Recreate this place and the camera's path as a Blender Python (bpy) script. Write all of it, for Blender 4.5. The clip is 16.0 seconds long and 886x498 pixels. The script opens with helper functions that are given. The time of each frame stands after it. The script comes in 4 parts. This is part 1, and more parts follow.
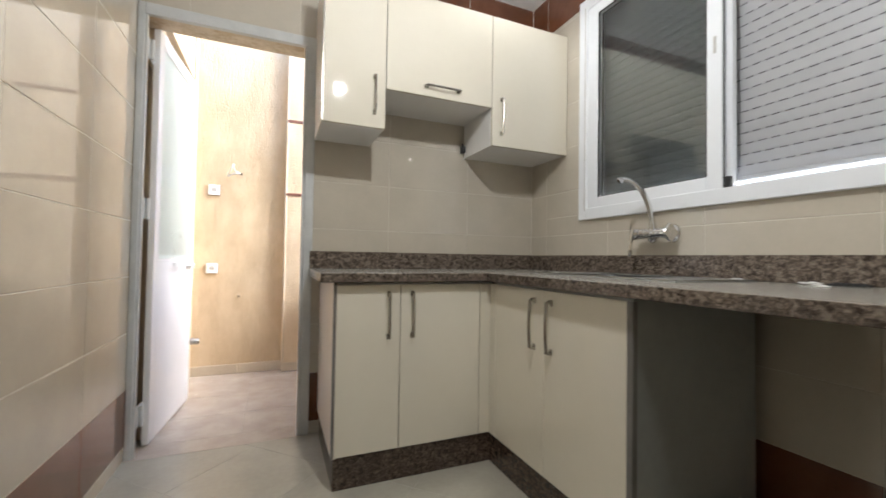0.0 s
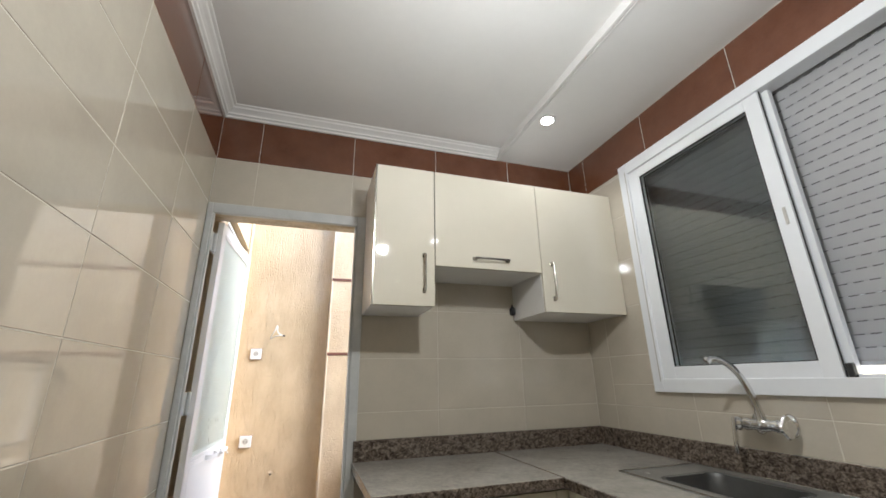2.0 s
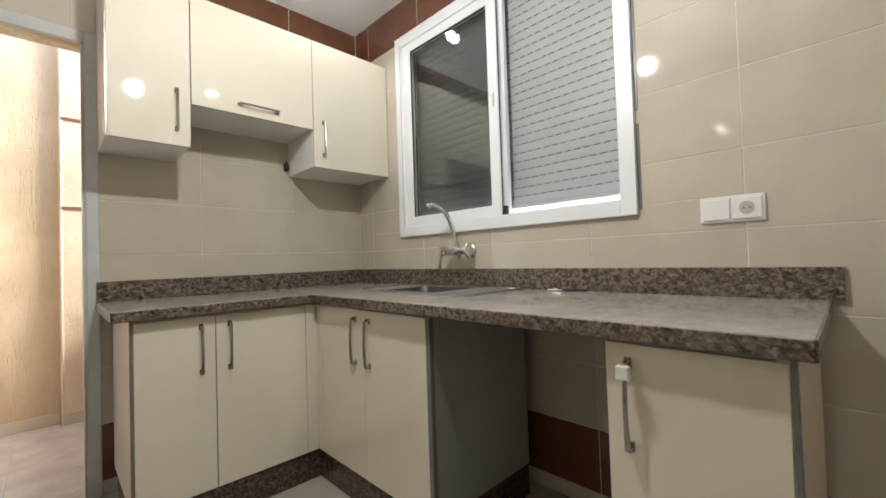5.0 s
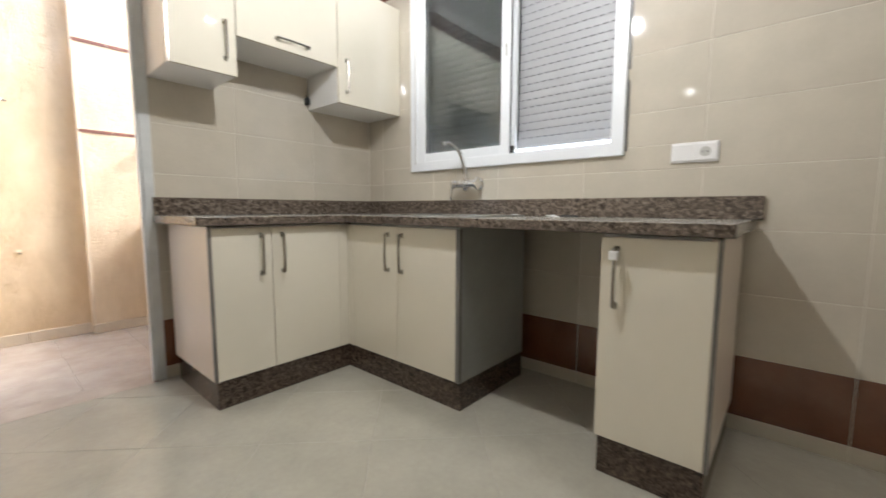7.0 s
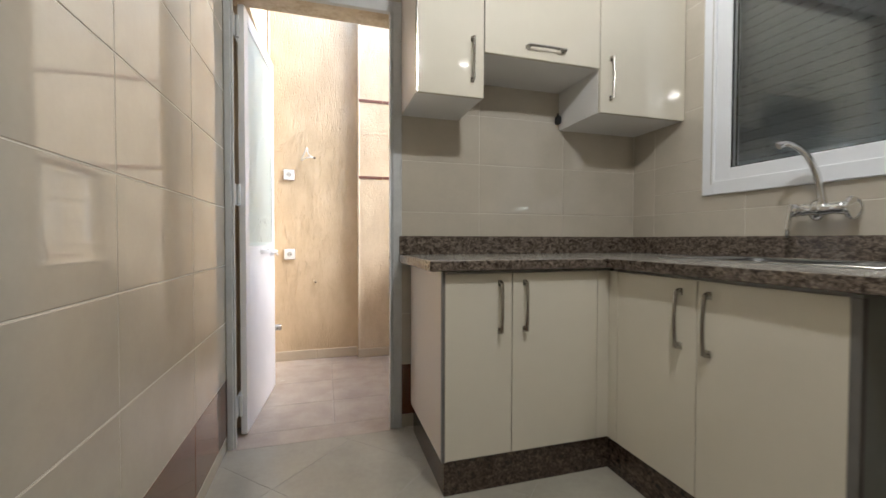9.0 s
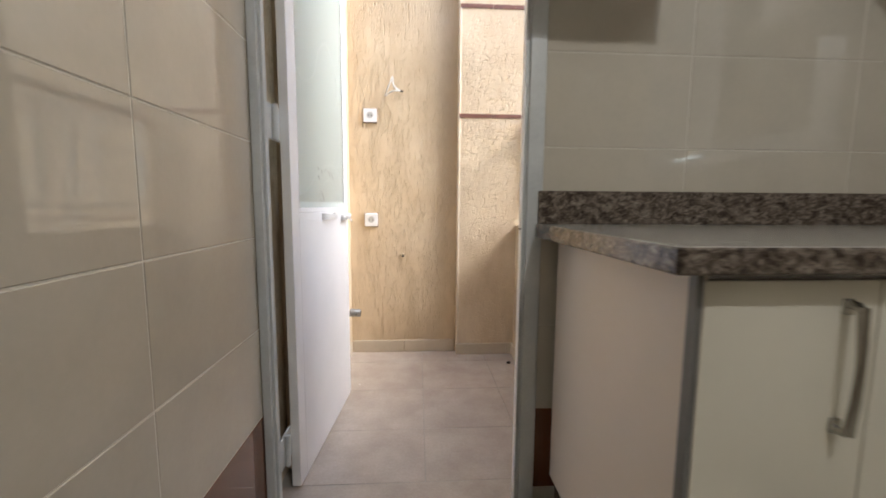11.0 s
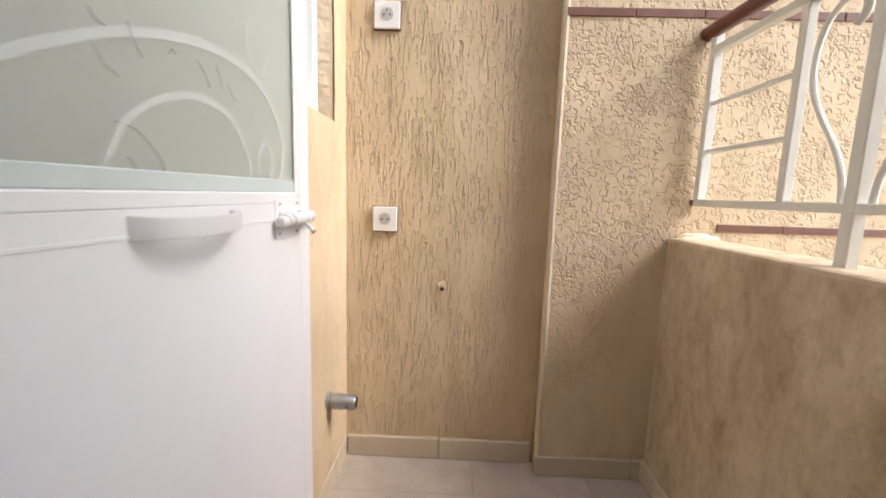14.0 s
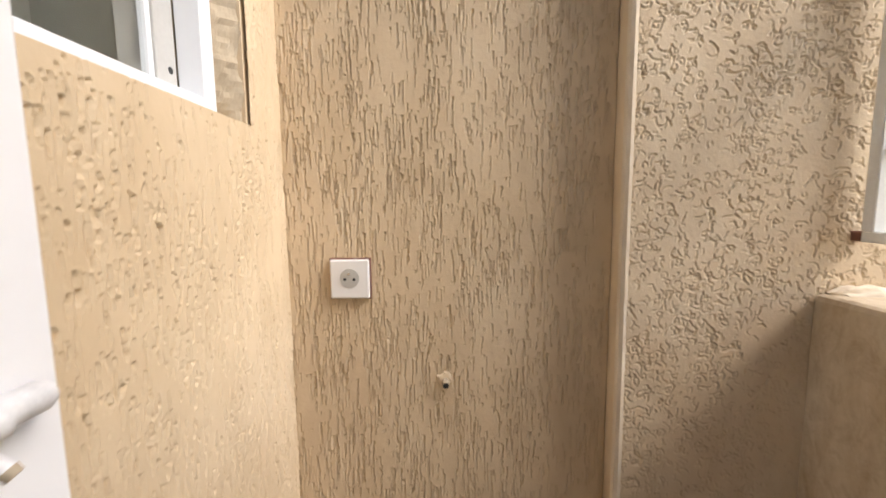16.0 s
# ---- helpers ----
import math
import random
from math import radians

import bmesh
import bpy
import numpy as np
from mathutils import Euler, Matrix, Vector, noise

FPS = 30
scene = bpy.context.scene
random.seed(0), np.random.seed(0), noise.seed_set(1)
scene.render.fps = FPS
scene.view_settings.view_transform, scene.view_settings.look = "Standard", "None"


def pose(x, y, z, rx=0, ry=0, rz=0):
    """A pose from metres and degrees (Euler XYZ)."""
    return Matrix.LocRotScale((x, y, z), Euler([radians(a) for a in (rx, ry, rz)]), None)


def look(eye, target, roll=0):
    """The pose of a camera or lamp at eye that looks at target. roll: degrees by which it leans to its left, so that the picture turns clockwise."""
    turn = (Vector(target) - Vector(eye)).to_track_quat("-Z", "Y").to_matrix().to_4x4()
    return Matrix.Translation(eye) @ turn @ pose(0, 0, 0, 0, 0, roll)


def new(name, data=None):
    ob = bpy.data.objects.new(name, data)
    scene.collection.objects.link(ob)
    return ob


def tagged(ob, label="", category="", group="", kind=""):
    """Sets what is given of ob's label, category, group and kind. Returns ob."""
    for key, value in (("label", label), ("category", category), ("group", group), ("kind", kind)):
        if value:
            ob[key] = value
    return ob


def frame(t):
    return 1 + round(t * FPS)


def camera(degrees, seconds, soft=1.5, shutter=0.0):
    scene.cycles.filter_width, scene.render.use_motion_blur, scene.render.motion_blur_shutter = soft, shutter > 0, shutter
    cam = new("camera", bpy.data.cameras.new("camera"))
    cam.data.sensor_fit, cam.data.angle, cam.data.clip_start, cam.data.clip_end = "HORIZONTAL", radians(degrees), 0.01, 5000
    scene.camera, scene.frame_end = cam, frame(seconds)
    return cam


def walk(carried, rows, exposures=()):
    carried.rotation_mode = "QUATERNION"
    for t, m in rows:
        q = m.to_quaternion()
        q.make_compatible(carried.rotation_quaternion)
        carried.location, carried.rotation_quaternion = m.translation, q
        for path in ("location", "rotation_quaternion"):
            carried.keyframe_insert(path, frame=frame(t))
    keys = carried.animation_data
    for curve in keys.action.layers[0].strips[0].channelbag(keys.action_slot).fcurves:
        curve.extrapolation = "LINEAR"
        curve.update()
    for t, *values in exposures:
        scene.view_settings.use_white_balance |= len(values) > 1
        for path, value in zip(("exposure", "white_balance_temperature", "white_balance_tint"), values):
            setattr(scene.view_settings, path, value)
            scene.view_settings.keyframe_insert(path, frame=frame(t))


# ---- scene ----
cam = camera(95.8, 16.0, soft=1.6, shutter=0.4)
PATH = [
    (0, (-0.058, -0.017, 0.968), (0.715, 1.827, 1.015), 0.9),
    (0.5, (-0.098, 0.012, 0.997), (0.486, 1.925, 1.037), -0.4),
    (1, (-0.095, 0.067, 1.127), (0.437, 1.976, 1.397), -1.4),
    (1.5, (-0.101, 0.099, 1.253), (0.457, 1.94, 1.8), -1.9),
    (2, (-0.126, 0.1, 1.279), (0.47, 1.906, 1.897), -1.0),
    (2.5, (-0.154, 0.093, 1.283), (0.58, 1.828, 1.956), -0.8),
    (3, (-0.106, 0.008, 1.257), (0.831, 1.655, 1.895), 1.2),
    (3.5, (-0.115, -0.016, 1.209), (1.023, 1.556, 1.689), 1.4),
    (4, (-0.081, -0.089, 1.155), (1.186, 1.431, 1.445), 0.2),
    (4.5, (-0.003, -0.197, 1.078), (1.324, 1.294, 1.204), -0.6),
    (4.7, (-0.005, -0.19, 1.071), (1.349, 1.279, 1.164), -1.2),
    (6.8, (-0.471, -0.28, 0.935), (1.099, 0.94, 0.72), 0.0),
    (7, (-0.483, -0.261, 0.943), (1.02, 1.043, 0.742), 0.2),
    (7.5, (-0.495, -0.203, 0.941), (0.787, 1.324, 0.784), 0.1),
    (8, (-0.413, -0.096, 0.959), (0.615, 1.618, 0.881), -0.2),
    (8.2, (-0.37, -0.035, 0.981), (0.49, 1.77, 0.917), -0.5),
    (10.3, (-0.18, 0.814, 0.962), (0.219, 2.773, 0.907), 0.5),
    (10.5, (-0.191, 0.905, 0.958), (0.141, 2.875, 0.857), 0.6),
    (11, (-0.23, 1.139, 0.956), (-0.107, 3.123, 0.736), 0.4),
    (11.5, (-0.301, 1.355, 0.912), (-0.235, 3.314, 0.514), 2.0),
    (12, (-0.354, 1.557, 0.904), (-0.231, 3.494, 0.42), 2.0),
    (12.5, (-0.368, 1.752, 0.887), (-0.33, 3.689, 0.39), 1.8),
    (13, (-0.326, 2.012, 0.869), (-0.361, 3.958, 0.405), 0.5),
    (13.5, (-0.296, 2.193, 0.907), (-0.379, 4.154, 0.521), 1.1),
    (14, (-0.297, 2.347, 0.949), (-0.343, 4.328, 0.675), 1.8),
    (14.5, (-0.328, 2.531, 0.981), (-0.241, 4.513, 0.727), 1.6),
    (15, (-0.344, 2.67, 0.991), (-0.195, 4.647, 0.726), 1.4),
    (15.5, (-0.337, 2.781, 0.988), (-0.279, 4.762, 0.718), 0.0),
    (16, (-0.315, 2.857, 1.011), (-0.352, 4.844, 0.79), -0.6),
]
walk(cam, [(t, look(eye, target, roll)) for t, eye, target, roll in PATH],
     exposures=[(0.0, 2.95, 6150, 10), (0.7, 2.85, 6150, 11), (1.5, 2.62, 6100, 9), (3.5, 2.58, 6350, 9), (4.5, 2.85, 6450, 9), (7.0, 3.32, 6100, 10), (8.2, 2.96, 6200, 10),
                (10.3, 2.42, 6200, 10), (11.0, 2.44, 6250, 10), (12.0, 2.66, 6400, 11), (13.0, 2.5, 6450, 11), (13.5, 2.25, 6550, 11), (14.0, 2.02, 6600, 11), (14.5, 1.8, 6600, 11), (16.0, 1.75, 6650, 11)])

# ---- light ----
SUN_TO = Vector((0.66, -0.22, 0.69)).normalized()
world = bpy.data.worlds.new("sky")
scene.world = world
world.use_nodes = True
wn = world.node_tree.nodes
sky = wn.new("ShaderNodeTexSky")
sky.sky_type, sky.sun_disc = "NISHITA", False
sky.sun_elevation = math.asin(SUN_TO.z)
sky.sun_rotation = math.atan2(SUN_TO.x, SUN_TO.y)
wn["Background"].inputs["Strength"].default_value = 0.15
world.node_tree.links.new(sky.outputs["Color"], wn["Background"].inputs["Color"])

sun_data = bpy.data.lights.new("sun", "SUN")
sun_data.energy, sun_data.angle, sun_data.color = 1.15, radians(27), (1.0, 0.95, 0.90)
sun = new("sun", sun_data)
sun.matrix_world = look(SUN_TO * 20, (0, 0, 0))

BULB = (0.375, 0.70, 2.29)
bulb_data = bpy.data.lights.new("bulb_light", "POINT")
bulb_data.energy, bulb_data.shadow_soft_size, bulb_data.color = 6.3, 0.035, (1.0, 0.98, 0.94)
bulb_light = new("bulb_light", bulb_data)
bulb_light.location = (BULB[0], BULB[1], BULB[2] - 0.004)
SPOTS = [(1.09, 1.80), (1.07, -0.15), (1.07, -2.08)]
for sx, sy in SPOTS:
    d = bpy.data.lights.new("downlight_lamp", "SPOT")
    d.energy, d.spot_size, d.spot_blend, d.shadow_soft_size, d.color = 1.35, radians(130), 0.6, 0.03, (1.0, 0.98, 0.95)
    o = new("downlight_lamp", d)
    o.location = (sx, sy, 2.675)

# ---- materials ----
def nodes_of(name):
    m = bpy.data.materials.new(name)
    m.use_nodes = True
    nt = m.node_tree
    return m, nt, nt.nodes, nt.links, nt.nodes["Principled BSDF"]


def coords(nt, scale=(1, 1, 1), rot=(0, 0, 0)):
    """World-sized coordinates, shifted piece by piece."""
    g = nt.nodes.new("ShaderNodeNewGeometry")
    mp = nt.nodes.new("ShaderNodeMapping")
    mp.inputs["Scale"].default_value = scale
    mp.inputs["Rotation"].default_value = rot
    nt.links.new(g.outputs["Position"], mp.inputs["Vector"])
    return mp.outputs["Vector"]


def noise_node(nt, vec, scale, detail=4, rough=0.55, dist=0.0):
    n = nt.nodes.new("ShaderNodeTexNoise")
    n.inputs["Scale"].default_value = scale
    n.inputs["Detail"].default_value = detail
    n.inputs["Roughness"].default_value = rough
    n.inputs["Distortion"].default_value = dist
    nt.links.new(vec, n.inputs["Vector"])
    return n.outputs["Fac"]


def ramp(nt, fac, stops):
    r = nt.nodes.new("ShaderNodeValToRGB")
    e = r.color_ramp.elements
    while len(e) < len(stops):
        e.new(0.5)
    for k, (p, c) in zip(e, stops):
        k.position = p
        k.color = (*c, 1) if len(c) == 3 else c
    nt.links.new(fac, r.inputs["Fac"])
    return r.outputs["Color"]


def mix(nt, a, b, fac, mode="MIX"):
    n = nt.nodes.new("ShaderNodeMix")
    n.data_type, n.blend_type = "RGBA", mode
    for v, k in ((a, 6), (b, 7), (fac, 0)):
        if isinstance(v, (int, float)):
            n.inputs[k].default_value = v
        elif isinstance(v, tuple):
            n.inputs[k].default_value = (*v, 1)
        else:
            nt.links.new(v, n.inputs[k])
    return n.outputs[2]


def bump(nt, bsdf, height, strength, dist, chain=None):
    b = nt.nodes.new("ShaderNodeBump")
    b.inputs["Strength"].default_value = strength
    b.inputs["Distance"].default_value = dist
    nt.links.new(height, b.inputs["Height"])
    if chain is not None:
        nt.links.new(chain, b.inputs["Normal"])
    nt.links.new(b.outputs["Normal"], bsdf.inputs["Normal"])
    return b.outputs["Normal"]


def mixed(name, c0, c1, scale, rough=0.5, metal=0.0, grain=0.0, grain_scale=300, spread=0.0, coat=0.0, rough_var=0.08, stretch=(1, 1, 1), wave=0.0, mottle=0.35):
    """Two tones in soft patches, a fine grain, uneven gloss and, from piece to piece, a slight shift."""
    m, nt, n, l, b = nodes_of(name)
    v = coords(nt, stretch)
    col = ramp(nt, noise_node(nt, v, scale, 6, 0.6), [(0.3, c0), (0.7, c1)])
    fine = noise_node(nt, v, scale * 14, 3)
    col = mix(nt, col, ramp(nt, fine, [(0.3, (0.82, 0.82, 0.82)), (0.7, (1.0, 1.0, 1.0))]), mottle, "MULTIPLY")
    if spread:
        info = n.new("ShaderNodeObjectInfo")
        tone = ramp(nt, info.outputs["Random"], [(0.0, (1 - spread,) * 3), (1.0, (1.0, 1.0, 1.0))])
        col = mix(nt, col, tone, 1.0, "MULTIPLY")
    l.new(col, b.inputs["Base Color"])
    rr = n.new("ShaderNodeMapRange")
    rr.inputs["To Min"].default_value, rr.inputs["To Max"].default_value = max(0.02, rough - rough_var), rough + rough_var
    l.new(noise_node(nt, v, scale * 3, 4), rr.inputs["Value"])
    l.new(rr.outputs["Result"], b.inputs["Roughness"])
    b.inputs["Metallic"].default_value = metal
    b.inputs["Coat Weight"].default_value = coat
    b.inputs["Coat Roughness"].default_value = 0.04
    chain = None
    if wave:
        chain = bump(nt, b, noise_node(nt, v, 3.0, 1), wave, 0.02)
    if grain:
        bump(nt, b, noise_node(nt, v, grain_scale, 3), grain, 0.001, chain)
    return m


TILE = mixed("beige_wall_tile", (0.50, 0.455, 0.375), (0.56, 0.51, 0.42), 5, 0.055, spread=0.04, rough_var=0.015, wave=0.05, mottle=0.15, coat=0.6)
TILE_BROWN = mixed("brown_wall_tile", (0.13, 0.046, 0.022), (0.18, 0.070, 0.036), 7, 0.09, spread=0.1, rough_var=0.04, wave=0.06, coat=0.5)
GROUT = mixed("pale_grout", (0.62, 0.59, 0.515), (0.68, 0.645, 0.565), 9, 0.8, grain=0.4)
FLOOR_K = mixed("grey_beige_floor_tile", (0.39, 0.37, 0.305), (0.48, 0.45, 0.375), 3, 0.20, spread=0.05, rough_var=0.07)
FLOOR_B = mixed("worn_beige_floor_tile", (0.47, 0.395, 0.33), (0.58, 0.505, 0.43), 7, 0.22, spread=0.06, rough_var=0.12, mottle=0.5)
FLOOR_JOINT = mixed("dirty_joint", (0.38, 0.35, 0.30), (0.45, 0.42, 0.36), 9, 0.9)
CEIL = mixed("white_ceiling_paint", (0.76, 0.755, 0.74), (0.80, 0.795, 0.78), 1.5, 0.8, grain=0.1, mottle=0.08)
CREAM = mixed("cream_gloss_board", (0.71, 0.665, 0.555), (0.73, 0.685, 0.575), 1.5, 0.05, rough_var=0.015, coat=0.5, mottle=0.08)
# Cream lifted paler and pinker to stand in for light from the doorway.
CREAM_SIDE = mixed("cream_side_board", (0.75, 0.655, 0.565), (0.76, 0.665, 0.575), 40, 0.30, rough_var=0.02, mottle=0.05)
BOARD_WHITE = mixed("white_melamine", (0.72, 0.71, 0.69), (0.76, 0.75, 0.73), 2, 0.4, mottle=0.08)
EDGE_GREY = mixed("grey_edge_band", (0.14, 0.135, 0.125), (0.19, 0.18, 0.17), 8, 0.35)
CHROME = mixed("chrome", (0.72, 0.72, 0.72), (0.80, 0.80, 0.80), 8, 0.10, metal=1.0, rough_var=0.05)
NICKEL = mixed("brushed_nickel", (0.42, 0.40, 0.36), (0.52, 0.50, 0.46), 20, 0.24, metal=1.0)
STEEL = mixed("dusty_steel", (0.36, 0.36, 0.35), (0.48, 0.48, 0.46), 6, 0.38, metal=0.8, rough_var=0.12)
# Several times darker than the steel of the sink's rim.
BOWL = mixed("darker_steel_bowl", (0.085, 0.085, 0.083), (0.13, 0.13, 0.125), 8, 0.4, metal=0.7, rough_var=0.1)
ALU_WHITE = mixed("white_lacquered_aluminium", (0.75, 0.77, 0.80), (0.78, 0.80, 0.82), 3, 0.30, rough_var=0.02, mottle=0.08)
PVC_WHITE = mixed("white_plastic", (0.76, 0.75, 0.74), (0.80, 0.79, 0.78), 5, 0.3, mottle=0.08)
PLASTIC_GREY = mixed("grey_plastic", (0.46, 0.45, 0.42), (0.52, 0.51, 0.48), 8, 0.35)
BLACK = mixed("black_rubber", (0.012, 0.012, 0.012), (0.022, 0.022, 0.022), 10, 0.55)
SHUTTER = mixed("grey_shutter_slat", (0.36, 0.365, 0.375), (0.40, 0.405, 0.415), 5, 0.42, spread=0.06, mottle=0.08)
SLOT = mixed("shutter_slot", (0.10, 0.10, 0.105), (0.16, 0.16, 0.165), 20, 0.6)
DOOR_WHITE = mixed("white_door_paint", (0.81, 0.80, 0.795), (0.86, 0.85, 0.845), 4, 0.34, grain=0.15, grain_scale=90, mottle=0.08)
FRAME_GREY = mixed("grey_steel_frame", (0.50, 0.515, 0.51), (0.60, 0.61, 0.60), 9, 0.42, grain=0.3, grain_scale=60)
RAIL_WHITE = mixed("white_iron_paint", (0.72, 0.72, 0.69), (0.78, 0.78, 0.75), 12, 0.4, grain=0.5, grain_scale=60)
SPLASHED = mixed("splashed_white_paint", (0.60, 0.59, 0.575), (0.80, 0.79, 0.78), 45, 0.45, grain=0.8, grain_scale=120)
RAIL_BROWN = mixed("brown_rail_paint", (0.10, 0.026, 0.018), (0.15, 0.045, 0.03), 14, 0.32)
STRIP = mixed("red_brown_strip", (0.14, 0.055, 0.038), (0.20, 0.085, 0.06), 25, 0.5)
SKIRT = mixed("beige_skirting_tile", (0.57, 0.48, 0.36), (0.64, 0.55, 0.42), 8, 0.42, spread=0.08)
PLASTER = mixed("rough_plaster", (0.60, 0.50, 0.37), (0.70, 0.60, 0.46), 7, 0.9, grain=0.8, grain_scale=70)
RAW = mixed("raw_mortar", (0.36, 0.29, 0.20), (0.52, 0.43, 0.31), 18, 0.95, grain=1.0, grain_scale=50)
PIPE_GREY = mixed("grey_pipe", (0.30, 0.29, 0.28), (0.42, 0.41, 0.39), 30, 0.3, metal=0.7)
WIRE = mixed("pale_wire", (0.70, 0.68, 0.64), (0.76, 0.74, 0.70), 20, 0.5)
PAPER = mixed("white_scrap", (0.74, 0.74, 0.72), (0.80, 0.80, 0.78), 30, 0.7)
OUTER = mixed("outer_wall", (0.62, 0.50, 0.34), (0.70, 0.58, 0.40), 2, 0.9, grain=0.6, grain_scale=60)


def granite(name, tint):
    m, nt, n, l, b = nodes_of(name)
    v = coords(nt, (1.0, 1.0, 1.35), (0.3, 0.5, 0.6))
    big = noise_node(nt, v, 48, 5, 0.6, 0.8)
    small = noise_node(nt, v, 120, 4, 0.65, 0.4)
    vor = n.new("ShaderNodeTexVoronoi")
    vor.inputs["Scale"].default_value = 130
    l.new(v, vor.inputs["Vector"])
    base = ramp(nt, big, [(0.34, (0.045, 0.036, 0.030)), (0.46, (0.115, 0.096, 0.083)), (0.55, (0.20, 0.176, 0.152)), (0.70, (0.30, 0.272, 0.238))])
    spots = ramp(nt, small, [(0.36, (0.35, 0.33, 0.32)), (0.55, (1.0, 1.0, 1.0)), (0.72, (1.25, 1.2, 1.12))])
    col = mix(nt, base, spots, 0.85, "MULTIPLY")
    col = mix(nt, col, ramp(nt, vor.outputs["Distance"], [(0.0, (0.55, 0.55, 0.55)), (0.5, (1.1, 1.1, 1.1))]), 0.5, "MULTIPLY")
    col = mix(nt, col, tint, 1.0, "MULTIPLY")
    geo = n.new("ShaderNodeNewGeometry")
    sep = n.new("ShaderNodeSeparateXYZ")
    l.new(geo.outputs["Normal"], sep.inputs[0])
    film = n.new("ShaderNodeMath")
    film.operation = "MULTIPLY"
    l.new(ramp(nt, sep.outputs["Z"], [(0.8, (0, 0, 0)), (0.95, (1, 1, 1))]), film.inputs[0])
    l.new(ramp(nt, noise_node(nt, v, 6, 6, 0.7), [(0.3, (0.50,) * 3), (0.7, (0.85,) * 3)]), film.inputs[1])
    col = mix(nt, col, (0.43, 0.415, 0.375), film.outputs[0])
    l.new(col, b.inputs["Base Color"])
    l.new(ramp(nt, small, [(0.3, (0.12,) * 3), (0.8, (0.24,) * 3)]), b.inputs["Roughness"])
    return m


def stucco(name, kind, c0=(0.58, 0.448, 0.288), c1=(0.68, 0.545, 0.37)):
    """Render: 'plain' is a fine trowelled coat, 'rough' a stained float finish."""
    m, nt, n, l, b = nodes_of(name)
    v = coords(nt)
    tone = ramp(nt, noise_node(nt, v, 2.2, 5, 0.6), [(0.3, c0), (0.7, c1)])
    g = noise_node(nt, v, 22 if kind == "rough" else 45, 5, 0.65)
    fine = noise_node(nt, v, 140, 3)
    dirt = ramp(nt, noise_node(nt, coords(nt, (1, 1, 0.4)), 9, 7, 0.68), [(0.36, (0.66, 0.58, 0.48)), (0.60, (1, 1, 1))])
    col = mix(nt, tone, dirt, 0.8 if kind == "rough" else 0.3, "MULTIPLY")
    if kind == "rough":
        blot = ramp(nt, noise_node(nt, coords(nt, (1, 1, 0.7)), 26, 6, 0.75, 0.6), [(0.34, (0.55, 0.47, 0.37)), (0.52, (1, 1, 1)), (0.75, (1.12, 1.1, 1.06))])
        col = mix(nt, col, blot, 0.42, "MULTIPLY")
    l.new(col, b.inputs["Base Color"])
    b.inputs["Roughness"].default_value = 0.78
    c = bump(nt, b, g, 0.75 if kind == "rough" else 0.35, 0.004 if kind != "plain" else 0.0015)
    bump(nt, b, fine, 0.35, 0.0012, c)
    return m


def glass(name, colour, rough, trans=1.0):
    m, nt, n, l, b = nodes_of(name)
    b.inputs["Base Color"].default_value = (*colour, 1)
    b.inputs["Transmission Weight"].default_value = trans
    b.inputs["IOR"].default_value = 1.5
    b.inputs["Roughness"].default_value = rough
    v = coords(nt)
    bump(nt, b, noise_node(nt, v, 8, 2), 0.03, 0.002)
    return m


def glowing(name, colour, strength):
    m, nt, n, l, b = nodes_of(name)
    b.inputs["Base Color"].default_value = (0.8, 0.8, 0.8, 1)
    b.inputs["Emission Color"].default_value = (*colour, 1)
    b.inputs["Emission Strength"].default_value = strength
    return m


GRANITE = granite("brown_grey_granite", (0.94, 0.87, 0.80))
# Worktop stone for the plinths, darkened for shade and a browner tone.
GRANITE_SHADED = granite("dark_shaded_granite", (0.52, 0.42, 0.36))
COAT = stucco("trowelled_render", "plain")
COAT_PALE = stucco("pale_trowelled_render", "plain", (0.64, 0.505, 0.345), (0.72, 0.595, 0.425))
ROUGH = stucco("floated_render", "rough", (0.55, 0.46, 0.335), (0.66, 0.56, 0.42))
PANE = glass("window_glass", (0.84, 0.87, 0.87), 0.0)
FROST = glass("frosted_glass", (0.83, 0.89, 0.83), 0.45, 0.66)
GLOW = glowing("lamp_glow", (1.0, 0.97, 0.92), 10)


# ---- building helpers ----
def part(name, bm, material, parent=None, label="", smooth=False):
    """Links a bmesh as one mesh object, its origin at its middle, under a thing or a part."""
    vs = [v.co for v in bm.verts]
    lo = Vector([min(v[i] for v in vs) for i in range(3)])
    hi = Vector([max(v[i] for v in vs) for i in range(3)])
    mid = (lo + hi) / 2
    if parent is None:
        mid.z = lo.z
    bmesh.ops.translate(bm, verts=bm.verts, vec=-mid)
    bmesh.ops.recalc_face_normals(bm, faces=bm.faces)
    me = bpy.data.meshes.new(name)
    bm.to_mesh(me)
    bm.free()
    me.materials.append(material)
    for p in me.polygons:
        p.use_smooth = smooth
    if smooth:
        me.set_sharp_from_angle(angle=radians(40))
    ob = new(name, me)
    ob.location = mid
    if parent is not None:
        ob.parent = parent
        ob.matrix_parent_inverse = placed(parent).inverted()
    if label:
        tagged(ob, label)
    return ob


def placed(ob):
    m = ob.matrix_basis
    return placed(ob.parent) @ ob.matrix_parent_inverse @ m if ob.parent else m.copy()


def thing(name, at, label, category, group=""):
    e = new(name)
    e.empty_display_size = 0.05
    e.location = at
    return tagged(e, label, category, group)


